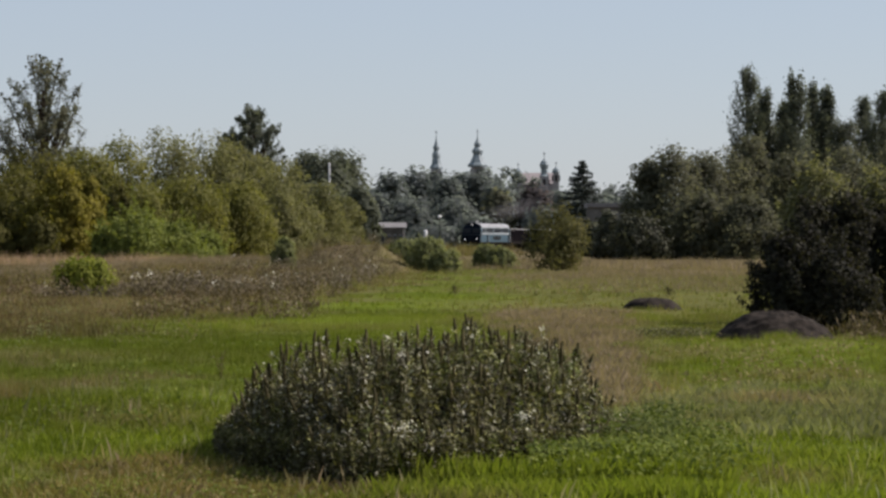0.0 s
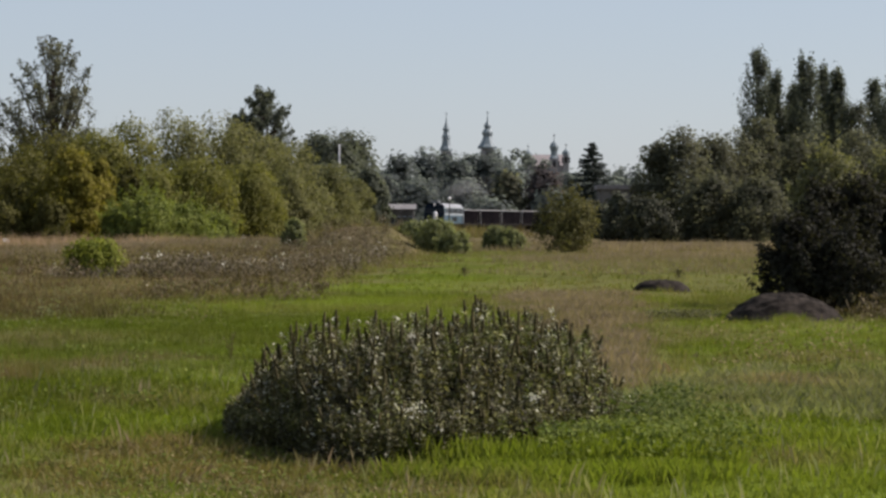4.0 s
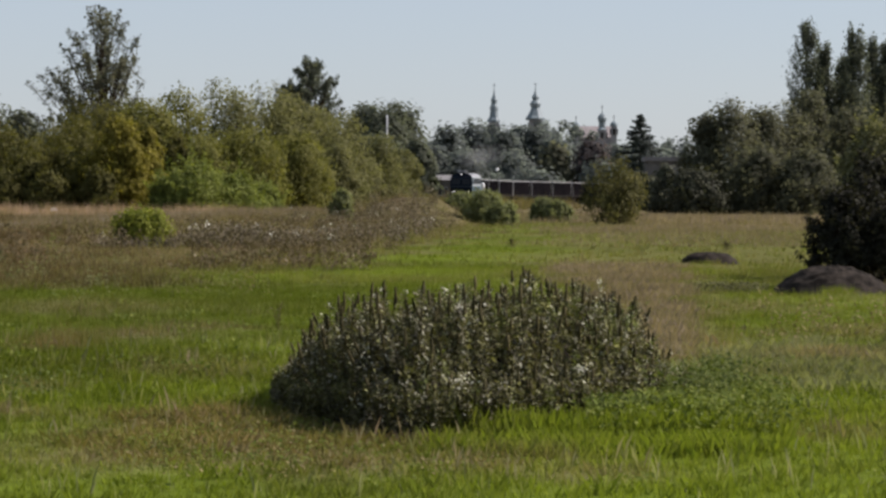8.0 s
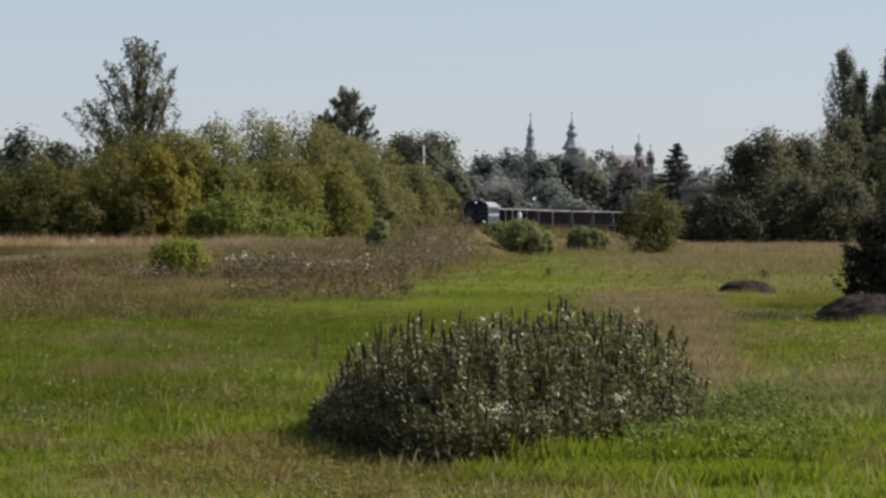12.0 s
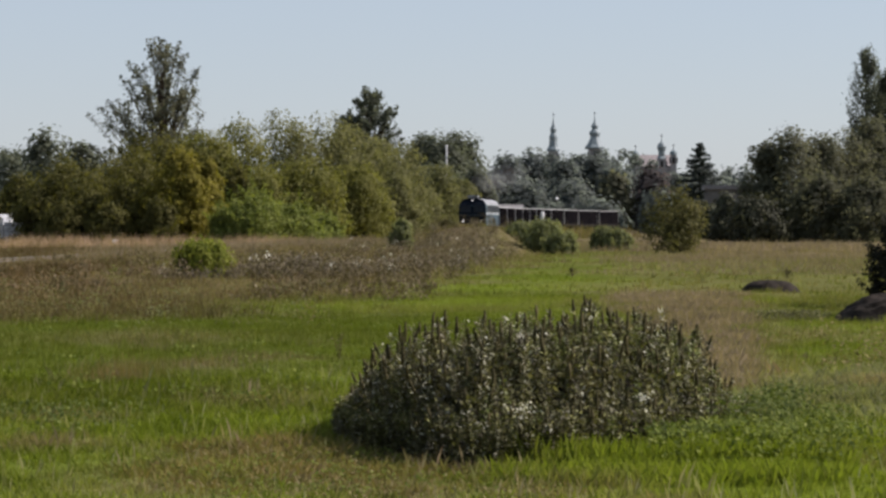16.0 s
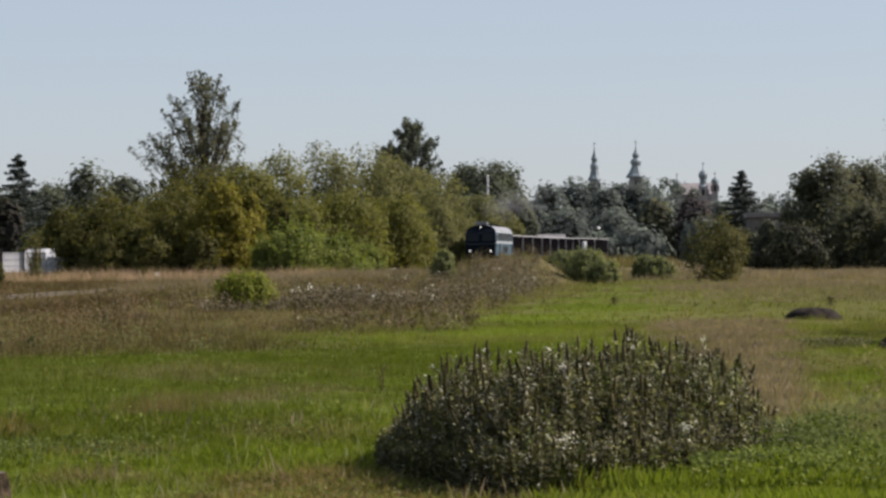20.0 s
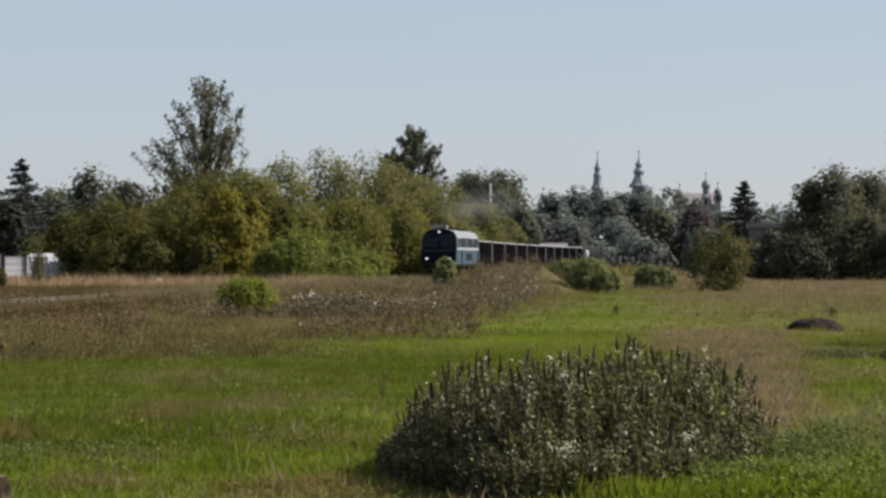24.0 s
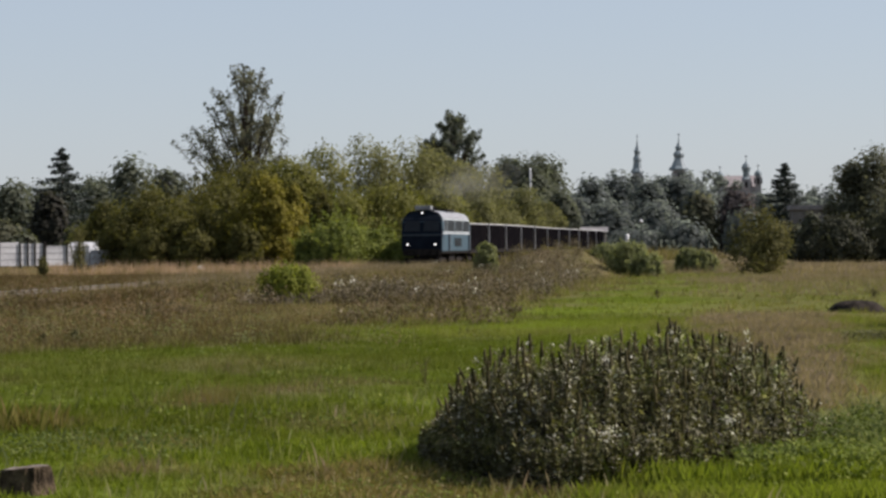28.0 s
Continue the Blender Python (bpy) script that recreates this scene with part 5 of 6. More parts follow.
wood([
    (3.78, 610.0, 17.68, 4.15, FAR_HAZE_LEAF), (9.03, 610.0, 18.41, 3.66, FAR_HAZE_LEAF), (23.57, 405.0, 6.56, 2.11, DARK_LEAF),
    (21.40, 410.0, 5.14, 1.97, DARK_LEAF), (6.72, 600.0, 17.78, 6.24, FAR_HAZE_LEAF), (11.42, 595.0, 15.03, 5.83, FAR_HAZE_LEAF),
    (1.74, 545.0, 10.86, 7.08, FAR_HAZE_LEAF), (10.37, 540.0, 12.39, 4.97, ELDER), (17.2, 540.0, 13.6, 4.9, FAR_BROWN),
    (22.51, 560.0, 13.12, 5.15, FAR_HAZE_LEAF), (34.22, 620.0, 14.35, 8.06, FAR_HAZE_LEAF), (27.12, 600.0, 12.38, 6.96, FAR_HAZE_LEAF),
    (41.73, 640.0, 16.04, 8.32, FAR_HAZE_LEAF), (18.30, 520.0, 8.84, 5.41, FAR_HAZE_LEAF), (6.60, 500.0, 6.60, 6.50, FAR_HAZE_LEAF)], 360, "broad-leaved tree before the church")
x, y = 24.60, 500.0
conifer("spruce", x, y, 0.0, 16.70, 9.6, NEEDLES, "dark pointed spruce before the far woods", 401, 19, 1100, 0.62, 0.85)
x, y = -71.75, 345.0
conifer("spruce", x, y, 0.0, 15.1, 8.2, NEEDLES, "dark layered spruce with a bare pointed tip", 402, 15, 1200, 0.5, 0.9)


def far_woods():
    """The closed line of woods behind everything, too far to tell tree from tree."""
    rng = np.random.default_rng(77)
    n = 900
    x, y = rng.uniform(-190, 190, n), rng.uniform(790, 850, n)
    top = 18.8 + 2.2 * np.sin(x * 0.11) + 1.5 * np.sin(x * 0.31 + 1) + rng.normal(0, 0.8, n)
    c = np.stack([x, y, top * rng.uniform(0.08, 1, n) ** 0.7], 1)
    pos, out = clumped(rng, c, rng.uniform(1.8, 3.6, n), 50, 0.3)
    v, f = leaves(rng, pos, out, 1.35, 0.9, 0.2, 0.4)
    tagged(quads("far_woods", v, f, FAR_HAZE_LEAF), "closed line of far woods round the town", "woods", kind="stuff")


far_woods()


# ---------- mound of weeds ----------
def weed_plant(seed, tall, leafs):
    """Corners, faces and tones of one weed: a stem whose rings carry a leaf each."""
    rng = np.random.default_rng(seed)
    lean = rng.normal(0, 0.08, 2)
    z = np.linspace(-0.06, 0.92, leafs)
    vs, fs, tone = [], [], []
    for k in range(leafs):
        r = 0.006 * (1.2 - z[k])
        for s in range(3):
            a = s * 2.094
            vs.append((lean[0] * z[k] * tall + r * math.cos(a), lean[1] * z[k] * tall + r * math.sin(a), z[k] * tall))
        if k:
            for s in range(3):
                fs.append((3 * k - 3 + s, 3 * k - 3 + (s + 1) % 3, 3 * k + (s + 1) % 3, 3 * k + s))
                tone.append(0.25)
    for k in range(2, leafs):
        for side in range(2):
            a = k * 2.4 + side * math.pi + rng.uniform(-0.5, 0.5)
            foot = 3 * k + int(a / 2.094 + 0.5) % 3
            p = Vector(vs[foot])
            ln = 0.053 * (1.15 - 0.45 * z[k]) * rng.uniform(0.6, 1.35)
            out = Vector((math.cos(a), math.sin(a), 0))
            b = Vector((-math.sin(a), math.cos(a), rng.normal(0, 0.35))) * ln * 0.18
            droop = ln * (rng.uniform(-0.5, 0.1) if rng.uniform() < 0.4 else rng.uniform(0.2, 1.0))
            mid, tip = p + out * ln * 0.5 + Vector((0, 0, ln * 0.18)), p + out * ln + Vector((0, 0, droop))
            n = len(vs)
            vs += [tuple(mid + b), tuple(tip), tuple(mid - b)]
            fs.append((foot, n, n + 1, n + 2))
            tone.append(rng.uniform(0, 1))
    return np.array(vs), np.array(fs), np.array(tone), lean


def seed_spike(rng, tall, lean, z0, z1):
    """A knobbly seed head round the tip of the stem."""
    vs, fs = [], []
    for k in range(9):
        f = k / 8
        zz = z0 + (z1 - z0) * f
        for s in range(5):
            a = s * 1.2566 + k * 0.6
            r = (0.004 + 0.0095 * math.sin(math.pi * min(f * 0.8 + 0.12, 1.0))) * rng.uniform(0.6, 1.35)
            vs.append((lean[0] * zz * tall + r * math.cos(a), lean[1] * zz * tall + r * math.sin(a), zz * tall))
        if k:
            for s in range(5):
                fs.append((5 * k - 5 + s, 5 * k - 5 + (s + 1) % 5, 5 * k + (s + 1) % 5, 5 * k + s))
    return np.array(vs), np.array(fs)


def build_mound():
    ob = thing("weed_mound", 0, 0, 0, "low earth heap overgrown with tall dark weeds gone to seed", "weed mound")
    us = np.linspace(-2.3, 2.1, 66)
    ws = np.linspace(18.9, 27.5, 80)
    X, Y = np.meshgrid(us, ws)
    Z = ground_z(X, Y) + mound_height(X, Y) - 0.03
    w = len(us)
    i = (np.arange(len(ws) - 1)[:, None] * w + np.arange(w - 1)[None, :]).ravel()
    quads("soil", np.stack([X, Y, Z], -1).reshape(-1, 3), np.stack([i, i + 1, i + w + 1, i + w], 1), SOIL, ob, "dark soil between the weeds", smooth=True)
    rng = np.random.default_rng(11)
    kinds = []
    for s in range(10):
        tall = 0.39 + 0.018 * s
        v, f, tone, lean = weed_plant(s, tall, 40)
        me_ob = quads("weed", v, f, (WEED_LEAF, SUNLIT_WEED, GREEN_WEED)[s % 3])
        me_ob.data.attributes.new("tone", "FLOAT", "FACE").data.foreach_set("value", tone.astype(np.float32))
        sv, sf = seed_spike(rng, tall, lean, 0.77, 0.97 + 0.035 * (s % 4))
        spike = quads("seed_spike", sv, sf, WEED_SPIKE)
        kinds.append((me_ob.data, spike.data))
        bpy.data.objects.remove(me_ob)
        bpy.data.objects.remove(spike)
    made = 0
    while made < 300:
        x = rng.uniform(-1.85, 1.7)
        into = 2.6 * rng.uniform(0, 1) ** 1.3
        y = float(mound_front(x)) + into
        h = float(mound_height(x, y))
        if into * (x + 1.2) < 0.1 and x > 0.9:
            continue
        # Dark kind paints the shaded left end, pale kind the sunlit middle and right.
        kind = int(rng.choice(3, p=(1.0, 0.0, 0.0) if x < -1.5 else (0.85, 0.12, 0.03) if x < -0.6 else (0.25, 0.6, 0.15) if x < 0.6 else (0.1, 0.5, 0.4)))
        k = kind + 3 * int(rng.integers(0, 3))
        p = new("weed", kinds[k][0])
        p.parent = ob
        sc = rng.uniform(0.72, 1.12) * min(max(float(mound_crest(x)) * (0.62 + 0.38 * min(into, 1)) / 0.8, 0.4), 1)
        p.matrix_basis = pose(x, y, float(ground_z(x, y)) + h - 0.03, rng.normal(0, 5), rng.normal(0, 5), rng.uniform(0, 360)) @ Matrix.Diagonal((1.1, 1.1, sc, 1))
        if sc > 0.6 and rng.uniform() < 0.75:
            q = new("seed_spike", kinds[k][1])
            q.parent = p
        made += 1
    # the rest of the stand, behind and between the plants above
    for group in (0, 1):
        av, af, at, n = [], [], [], 0
        while n < 200:
            x = rng.uniform(-1.9, 1.65)
            into = 2.7 * rng.uniform(0, 1)
            y = float(mound_front(x)) + into
            h = float(mound_height(x, y))
            me = kinds[int(rng.integers(0, 10))][group]
            co = np.empty(len(me.vertices) * 3, np.float32)
            me.vertices.foreach_get("co", co)
            lo = np.empty(len(me.polygons) * 4, np.int32)
            me.loops.foreach_get("vertex_index", lo)
            a, sc = rng.uniform(0, 6.283), rng.uniform(0.72, 1.1) * min(max(float(mound_crest(x)) * (0.62 + 0.38 * min(into, 1)) / 0.8, 0.4), 1)
            co = co.reshape(-1, 3)
            av.append(np.stack([x + co[:, 0] * math.cos(a) - co[:, 1] * math.sin(a), y + co[:, 0] * math.sin(a) + co[:, 1] * math.cos(a), float(ground_z(x, y)) + h - 0.03 + co[:, 2] * sc], 1))
            af.append(lo.reshape(-1, 4) + sum(len(q) for q in av[:-1]))
            at.append(rng.uniform(0, 1, len(me.polygons)) if group == 0 else np.zeros(len(me.polygons)))
            n += 1
        more = quads(("weed_stand", "spike_stand")[group], np.concatenate(av), np.concatenate(af), (WEED_LEAF, WEED_SPIKE)[group], ob)
        more.data.attributes.new("tone", "FLOAT", "FACE").data.foreach_set("value", np.concatenate(at).astype(np.float32))
        tagged(more, ("further dark weeds of the heap", "further brown seed spikes")[group], kind="stuff")
    # undergrowth that fills the gaps between the tall stems
    n = 16000
    x = rng.uniform(-1.95, 1.7, n)
    y = mound_front(x) + 2.6 * rng.uniform(0, 1, n) ** 1.4
    z = ground_z(x, y) + mound_height(x, y) + rng.uniform(-0.02, 0.3, n) * np.clip(mound_crest(x) / 0.8, 0.3, 1)
    v, f = leaves(rng, np.stack([x, y, z], 1), np.tile((0.2, -0.2, 0.7), (len(x), 1)), 0.055, 0.022, 0.5, 0.9)
    tagged(quads("undergrowth", v, f, SHADE_LEAF, ob), "dense low leaves between the stems", kind="stuff")
    for cx, cy, cz, n, rx in ((-0.27, 19.45, 0.44, 46, 0.085), (0.585, 20.2, 0.485, 40, 0.055)):
        p = np.stack([cx + rng.normal(0, rx * 0.6, n), cy - 0.1 + rng.normal(0, 0.05, n), cz + rng.normal(0, rx * 0.35, n)], 1)
        v, f = leaves(rng, p, np.tile((0.1, -0.3, 0.9), (n, 1)), 0.022, 0.018, 0, 0.6)
        tagged(quads("flower_head", v, f, PETAL, ob, "small white flowers"), kind="stuff")


build_mound()


# ---------- dark heaps, stump and meadow plants ----------
def heap(x, y, rx, ry, h, seed, label, flat=2.4):
    rng = np.random.default_rng(seed)
    bm = bmesh.new()
    rings = 14
    rows = []
    for k in range(rings):
        f = k / (rings - 1)
        row = []
        for j in range(36):
            a = j / 36 * 2 * math.pi
            r = 1 - f + 0.0
            e = 1 + 0.07 * noise.noise(Vector((math.cos(a) * 2, math.sin(a) * 2, seed * 1.7)))
            zz = h * (1 - r ** flat) + 0.022 * h * rng.normal() * (1 if 0 < k < rings - 1 else 0)
            row.append(bm.verts.new((rx * r * e * math.cos(a), ry * r * e * math.sin(a), zz - 0.05)))
        rows.append(row)
    for lo, hi in zip(rows, rows[1:]):
        for j in range(36):
            bm.faces.new((lo[j], lo[(j + 1) % 36], hi[(j + 1) % 36], hi[j]))
    bmesh.ops.remove_doubles(bm, verts=bm.verts, dist=0.002)
    me = bpy.data.meshes.new("soil_dome")
    bmesh.ops.recalc_face_normals(bm, faces=bm.faces)
    bm.to_mesh(me)
    bm.free()
    me.materials.append(SOIL)
    ob = new("soil_dome", me)
    ob.matrix_basis = pose(x, y, float(ground_z(x, y)))
    return tagged(ob, label, "earth heap", "heaps in the meadow")


heap(5.95, 51.0, 1.18, 0.95, 0.57, 5, "large dark domed heap in the grass beside a bush")
heap(5.54, 75.0, 0.84, 0.7, 0.34, 6, "small dark flat heap of earth in the grass", 4.0)


def build_stump():
    ob = thing("tree_stump", -4.37, 19.6, 0.0, "weathered sawn tree stump in the grass", "stump")
    ob.location.z = float(ground_z(ob.location.x, ob.location.y)) - 0.05
    bm = bmesh.new()
    n, levels = 56, [0.0, 0.05, 0.10, 0.15, 0.19, 0.218, 0.232]
    grow = [1.16, 1.1, 1.05, 1.02, 1.0, 0.985, 0.95]
    rings = []
    for z, g in zip(levels, grow):
        row = []
        for j in range(n):
            a = j / n * 2 * math.pi
            q = Vector((math.cos(a) * 2.2, math.sin(a) * 2.2, z * 3))
            ridge = 0.09 * noise.noise(Vector((math.cos(a) * 8, math.sin(a) * 8, z * 5))) + 0.04 * noise.noise(Vector((math.cos(a) * 19, math.sin(a) * 19, z * 9)))
            s = 0.18 * g * (1 + 0.09 * noise.noise(q) + ridge)
            row.append(bm.verts.new((s * math.cos(a), s * math.sin(a), z + 0.018 * math.cos(a + 0.6))))
        rings.append(row)
    for lo, hi in zip(rings, rings[1:]):
        for j in range(n):
            bm.faces.new((lo[j], lo[(j + 1) % n], hi[(j + 1) % n], hi[j]))
    bm.faces.new(rings[-1])
    part("bark", bm, STUMP_BARK, ob)
    top = lathe([(0.16, 0.214), (0.166, 0.236), (0.13, 0.243), (0.05, 0.24)], 32)
    for q in top.verts:
        s = 1 + 0.08 * noise.noise(Vector((q.co.x * 12, q.co.y * 12, 3)))
        q.co = Vector((q.co.x * s, q.co.y * s, q.co.z + 0.1 * q.co.x + 0.006 * noise.noise(q.co * 30)))
    part("cut_face", top, WOOD_END, ob, "pale grey cut face")


build_stump()


def withered_patch(x0, x1, y0, y1, clumps, tall, seed, label):
    """Clumps of withered stalks with seed fluff."""
    rng = np.random.default_rng(seed)
    cx, cy = rng.uniform(x0, x1, clumps), rng.uniform(y0, y1, clumps)
    per = 55
    k = np.repeat(np.arange(clumps), per)
    hh = tall * rng.uniform(0.25, 1.35, clumps)
    u = rng.uniform(0, 1, clumps * per)
    x = cx[k] + rng.normal(0, 0.16, len(k)) * (0.5 + u)
    y = cy[k] + rng.normal(0, 0.16, len(k)) * (0.5 + u)
    z = ground_z(x, y) + u * hh[k]
    v, f = leaves(rng, np.stack([x, y, z], 1), np.tile((0.3, -0.4, 0.3), (len(x), 1)), 0.13, 0.042, 0.8, 1.0)
    tagged(quads("withered_weeds", v, f, DRY_WEED), label, "weeds", kind="stuff")


def thistle_stand(seed, rows, label):
    """A stand of dead thistles: leaning stalks with shrivelled leaves and tufts of white down."""
    rng = np.random.default_rng(seed)
    paths, dead, down = [], [], []
    for x0, x1, y0, y1, n, tall in rows:
        for k in range(n):
            x, y = rng.uniform(x0, x1), rng.uniform(y0, y1)
            h = tall * rng.uniform(0.55, 1.1)
            foot = np.array((x, y, float(ground_z(x, y))))
            tip = foot + np.array((rng.normal(0, 0.16), rng.normal(0, 0.16), h))
            paths.append([(Vector(foot), 0.02), (Vector(foot * 0.5 + tip * 0.5), 0.016), (Vector(tip), 0.01)])
            u = rng.uniform(0.05, 1, 46)[:, None]
            dead.append(foot * (1 - u) + tip * u + rng.normal(0, 1, (46, 3)) * np.array((0.17, 0.17, 0.06)) * (0.4 + u))
            if rng.uniform() < 0.13:
                down.append(tip + rng.normal(0, 0.07, (5, 3)))
    v, f = tubes(paths, 3)
    ob = quads("withered_weeds", v, f, STEM_DRY)
    tagged(ob, label, "weeds", kind="stuff")
    ps = np.concatenate(dead)
    v, f = leaves(rng, ps, np.tile((0.3, -0.3, 0.4), (len(ps), 1)), 0.14, 0.05, 0.5, 0.8)
    quads("dead_leaves", v, f, THISTLE, ob)
    ps = np.concatenate(down)
    v, f = leaves(rng, ps, np.tile((0.3, -0.4, 0.6), (len(ps), 1)), 0.085, 0.06, 0.2, 0.6)
    quads("seed_down", v, f, PETAL, ob, "tufts of white down")


thistle_stand(81, [(-10.6, -8.0, 89, 96, 90, 0.75), (-8.6, -5.6, 90, 104, 90, 0.6), (-6.6, -3.6, 100, 122, 80, 0.6), (-12.9, -10.6, 87, 90, 20, 0.35), (-5.4, -3.2, 118, 150, 55, 0.7)], "grey-brown dead thistles with white seed down")
thistle_stand(82, [(-13.0, -7.5, 150, 182, 60, 0.9), (-10.0, -4.0, 168, 184, 70, 0.9)], "dead weeds along the shoulder of the line")
withered_patch(-14.5, -4.5, 90, 165, 300, 0.55, 21, "brown withered weeds on the bank")
withered_patch(-17.5, -11.5, 62, 95, 70, 0.5, 22, "scattered brown withered weeds")
withered_patch(-9, -2.5, 140, 190, 120, 0.75, 23, "brown withered weeds at the meadow's edge")
withered_patch(-7.5, -3.2, 62, 92, 75, 0.42, 25, "grey-brown withered weeds below the bank")
withered_patch(6.6, 9.5, 50, 58, 40, 0.4, 24, "pale withered weeds beside the large bush")


def scrap(x, y, size, seed):
    rng = np.random.default_rng(seed)
    bm = bmesh.new()
    bmesh.ops.create_icosphere(bm, subdivisions=2, radius=size)
    for q in bm.verts:
        q.co = Vector((q.co.x, q.co.y * 0.6, q.co.z * 0.8)) * float(rng.uniform(0.7, 1.25))
    me = bpy.data.meshes.new("white_scrap")
    bm.to_mesh(me)
    bm.free()
    me.materials.append(WHITE)
    ob = new("white_scrap", me)
    ob.matrix_basis = pose(x, y, float(ground_z(x, y)) + size * 0.6)
    tagged(ob, "crumpled white scrap lying in the weeds", "litter", "scraps in the weeds")


def low_plants(n, per, x0, x1, y0, y1, size, seed, label, mat=None, reach=0.1, tall=0.07):
    """Small broad-leaved plants scattered through the grass."""
    rng = np.random.default_rng(seed)
    cy = rng.uniform(y0, y1, n)
    cx = cy * rng.uniform(x0, x1, n)
    k = np.repeat(np.arange(n), per)
    sp = reach * rng.uniform(0.5, 1.6, n)
    x, y = cx[k] + rng.normal(0, 1, len(k)) * sp[k], cy[k] + rng.normal(0, 1, len(k)) * sp[k]
    keep = off_mound(x, y)
    x, y = x[keep], y[keep]
    z = ground_z(x, y) + rng.uniform(0.02, tall, len(x)) * 1.3
    v, f = leaves(rng, np.stack([x, y, z], 1), np.tile((0.2, -0.2, 0.8), (len(x), 1)), size, size * 0.5, 0.2, 0.7)
    tagged(quads("low_plants", v, f, mat or LOW_LEAF), label, "plants", kind="stuff")


low_plants(60, 26, -0.25, 0.18, 15.8, 27, 0.035, 31, "low broad-leaved plants among the grass")
low_plants(80, 26, -0.24, 0.18, 27, 48, 0.06, 32, "low broad-leaved plants in the meadow", reach=0.16, tall=0.1)
low_plants(16, 50, -0.235, -0.165, 22.5, 25.5, 0.05, 33, "patch of low dark leafy plants", NETTLE, 0.16, 0.12)
low_plants(110, 60, 0.035, 0.1, 19.4, 22.5, 0.05, 34, "green weeds at the mound's flank", LOW_LEAF, 0.1, 0.24)
low_plants(130, 44, 0.05, 0.083, 21.0, 23.6, 0.045, 39, "dark green nettles at the mound's flank", NETTLE, 0.1, 0.34)
low_plants(60, 40, 0.03, 0.06, 20.0, 21.2, 0.045, 40, "dark green nettles before the weeds", NETTLE, 0.1, 0.22)
low_plants(50, 30, -0.13, -0.005, 17.0, 21.0, 0.03, 35, "short dry stalks at the mound's foot", STEM_DRY, 0.16, 0.06)
low_plants(50, 30, -0.13, 0.0, 17.0, 21.0, 0.03, 38, "low olive plants at the mound's foot", LOW_LEAF, 0.16, 0.07)
blades("dry_grass", 5000, 32, 42, 0.13, 0.006, 75, "thin tan grass in the green meadow", (-0.155, -0.085), 7, spread=0.2, limp=0.6, only=lambda x, y: 0.7 * step(-0.1, 0.7, np.sin(x * 2.3 + y * 0.3) * np.sin(y * 0.9)), mat=TAN_GRASS)
low_plants(45, 60, -0.25, -0.08, 46, 78, 0.055, 61, "dark olive weeds in the withered grass", OLIVE, 0.22, 0.3)
low_plants(45, 60, -0.25, -0.06, 50, 95, 0.055, 62, "rusty brown weeds in the withered grass", RUST, 0.3, 0.3)
low_plants(40, 60, -0.25, -0.05, 44, 90, 0.055, 63, "green weeds in the withered grass", SAGE, 0.25, 0.28)
low_plants(60, 50, -0.22, -0.02, 90, 165, 0.085, 64, "rusty brown weeds on the bank", RUST, 0.45, 0.5)
low_plants(50, 50, -0.2, -0.01, 90, 175, 0.085, 65, "olive weeds on the bank", OLIVE, 0.45, 0.55)
# Dark plants added where only the shadow of bush and heap falls.
low_plants(24, 60, 0.071, 0.09, 50.8, 52.6, 0.06, 66, "dark plants standing in for the shadow beside the heap", SHADE_LEAF, 0.16, 0.16)
low_plants(26, 60, -0.25, -0.185, 48, 64, 0.07, 68, "dark weeds at the edge of the dry grass", OLIVE, 0.28, 0.3)
low_plants(30, 30, 0.09, 0.15, 33, 48, 0.06, 37, "pale dry stems in the meadow", STEM_DRY, 0.2, 0.16)


low_plants(26, 110, -0.255, -0.165, 58, 84, 0.065, 76, "red-brown weeds before the rails", RUST, 0.4, 0.55)
low_plants(12, 90, -0.25, -0.15, 60, 80, 0.065, 77, "dark green weeds before the rails", OLIVE, 0.35, 0.6)


def dock_stalk(x, y, tall, seed, label, mat=None, size=0.07):
    rng = np.random.default_rng(seed)
    ob = thing("dock_stalk", x, y, float(ground_z(x, y)), label, "plant", "dead stalks in the meadow")
    paths, ps = [], []
    for k in range(3):
        tip = Vector((rng.normal(0, 0.05), rng.normal(0, 0.05), tall * rng.uniform(0.7, 1.05)))
        paths.append([(Vector((0, 0, -0.03)), 0.006), (tip * 0.5, 0.005), (tip, 0.003)])
        n = 16 if size < 0.05 else 46
        u = rng.uniform(0.25, 1, n)[:, None]
        ps.append(np.array(tip)[None] * u + rng.normal(0, 1, (n, 3)) * (0.02 if n == 16 else 0.3 * size / 0.07 * tall * (1.1 - u)))
    v, f = tubes(paths, 5)
    quads("stem", v, f, STEM_DRY, ob)
    ps = np.concatenate(ps)
    v, f = leaves(rng, ps, np.tile((0.3, -0.5, 0.4), (len(ps), 1)), size, size * 0.42, 0.6, 1.0)
    tagged(quads("seed_head", v, f, mat or WEED_SPIKE, ob), "loose seed clusters along the stalk", kind="stuff")


dock_stalk(-2.83, 36.0, 0.34, 41, "thin brown dock stalk gone to seed", DRY_WEED, 0.035)
dock_stalk(-10.65, 52.0, 0.26, 42, "dark leafy weed standing in the dry grass", SHADE_LEAF, 0.09)
dock_stalk(-11.05, 51.2, 0.22, 43, "dark leafy weed standing in the dry grass", SHADE_LEAF, 0.085)
dock_stalk(-12.2, 77.0, 0.72, 48, "yellow-green mullein stalk standing in the dry grass", LIGHT_SHRUB, 0.06)
dock_stalk(7.38, 92.0, 0.32, 44, "small dark weed in the far meadow")
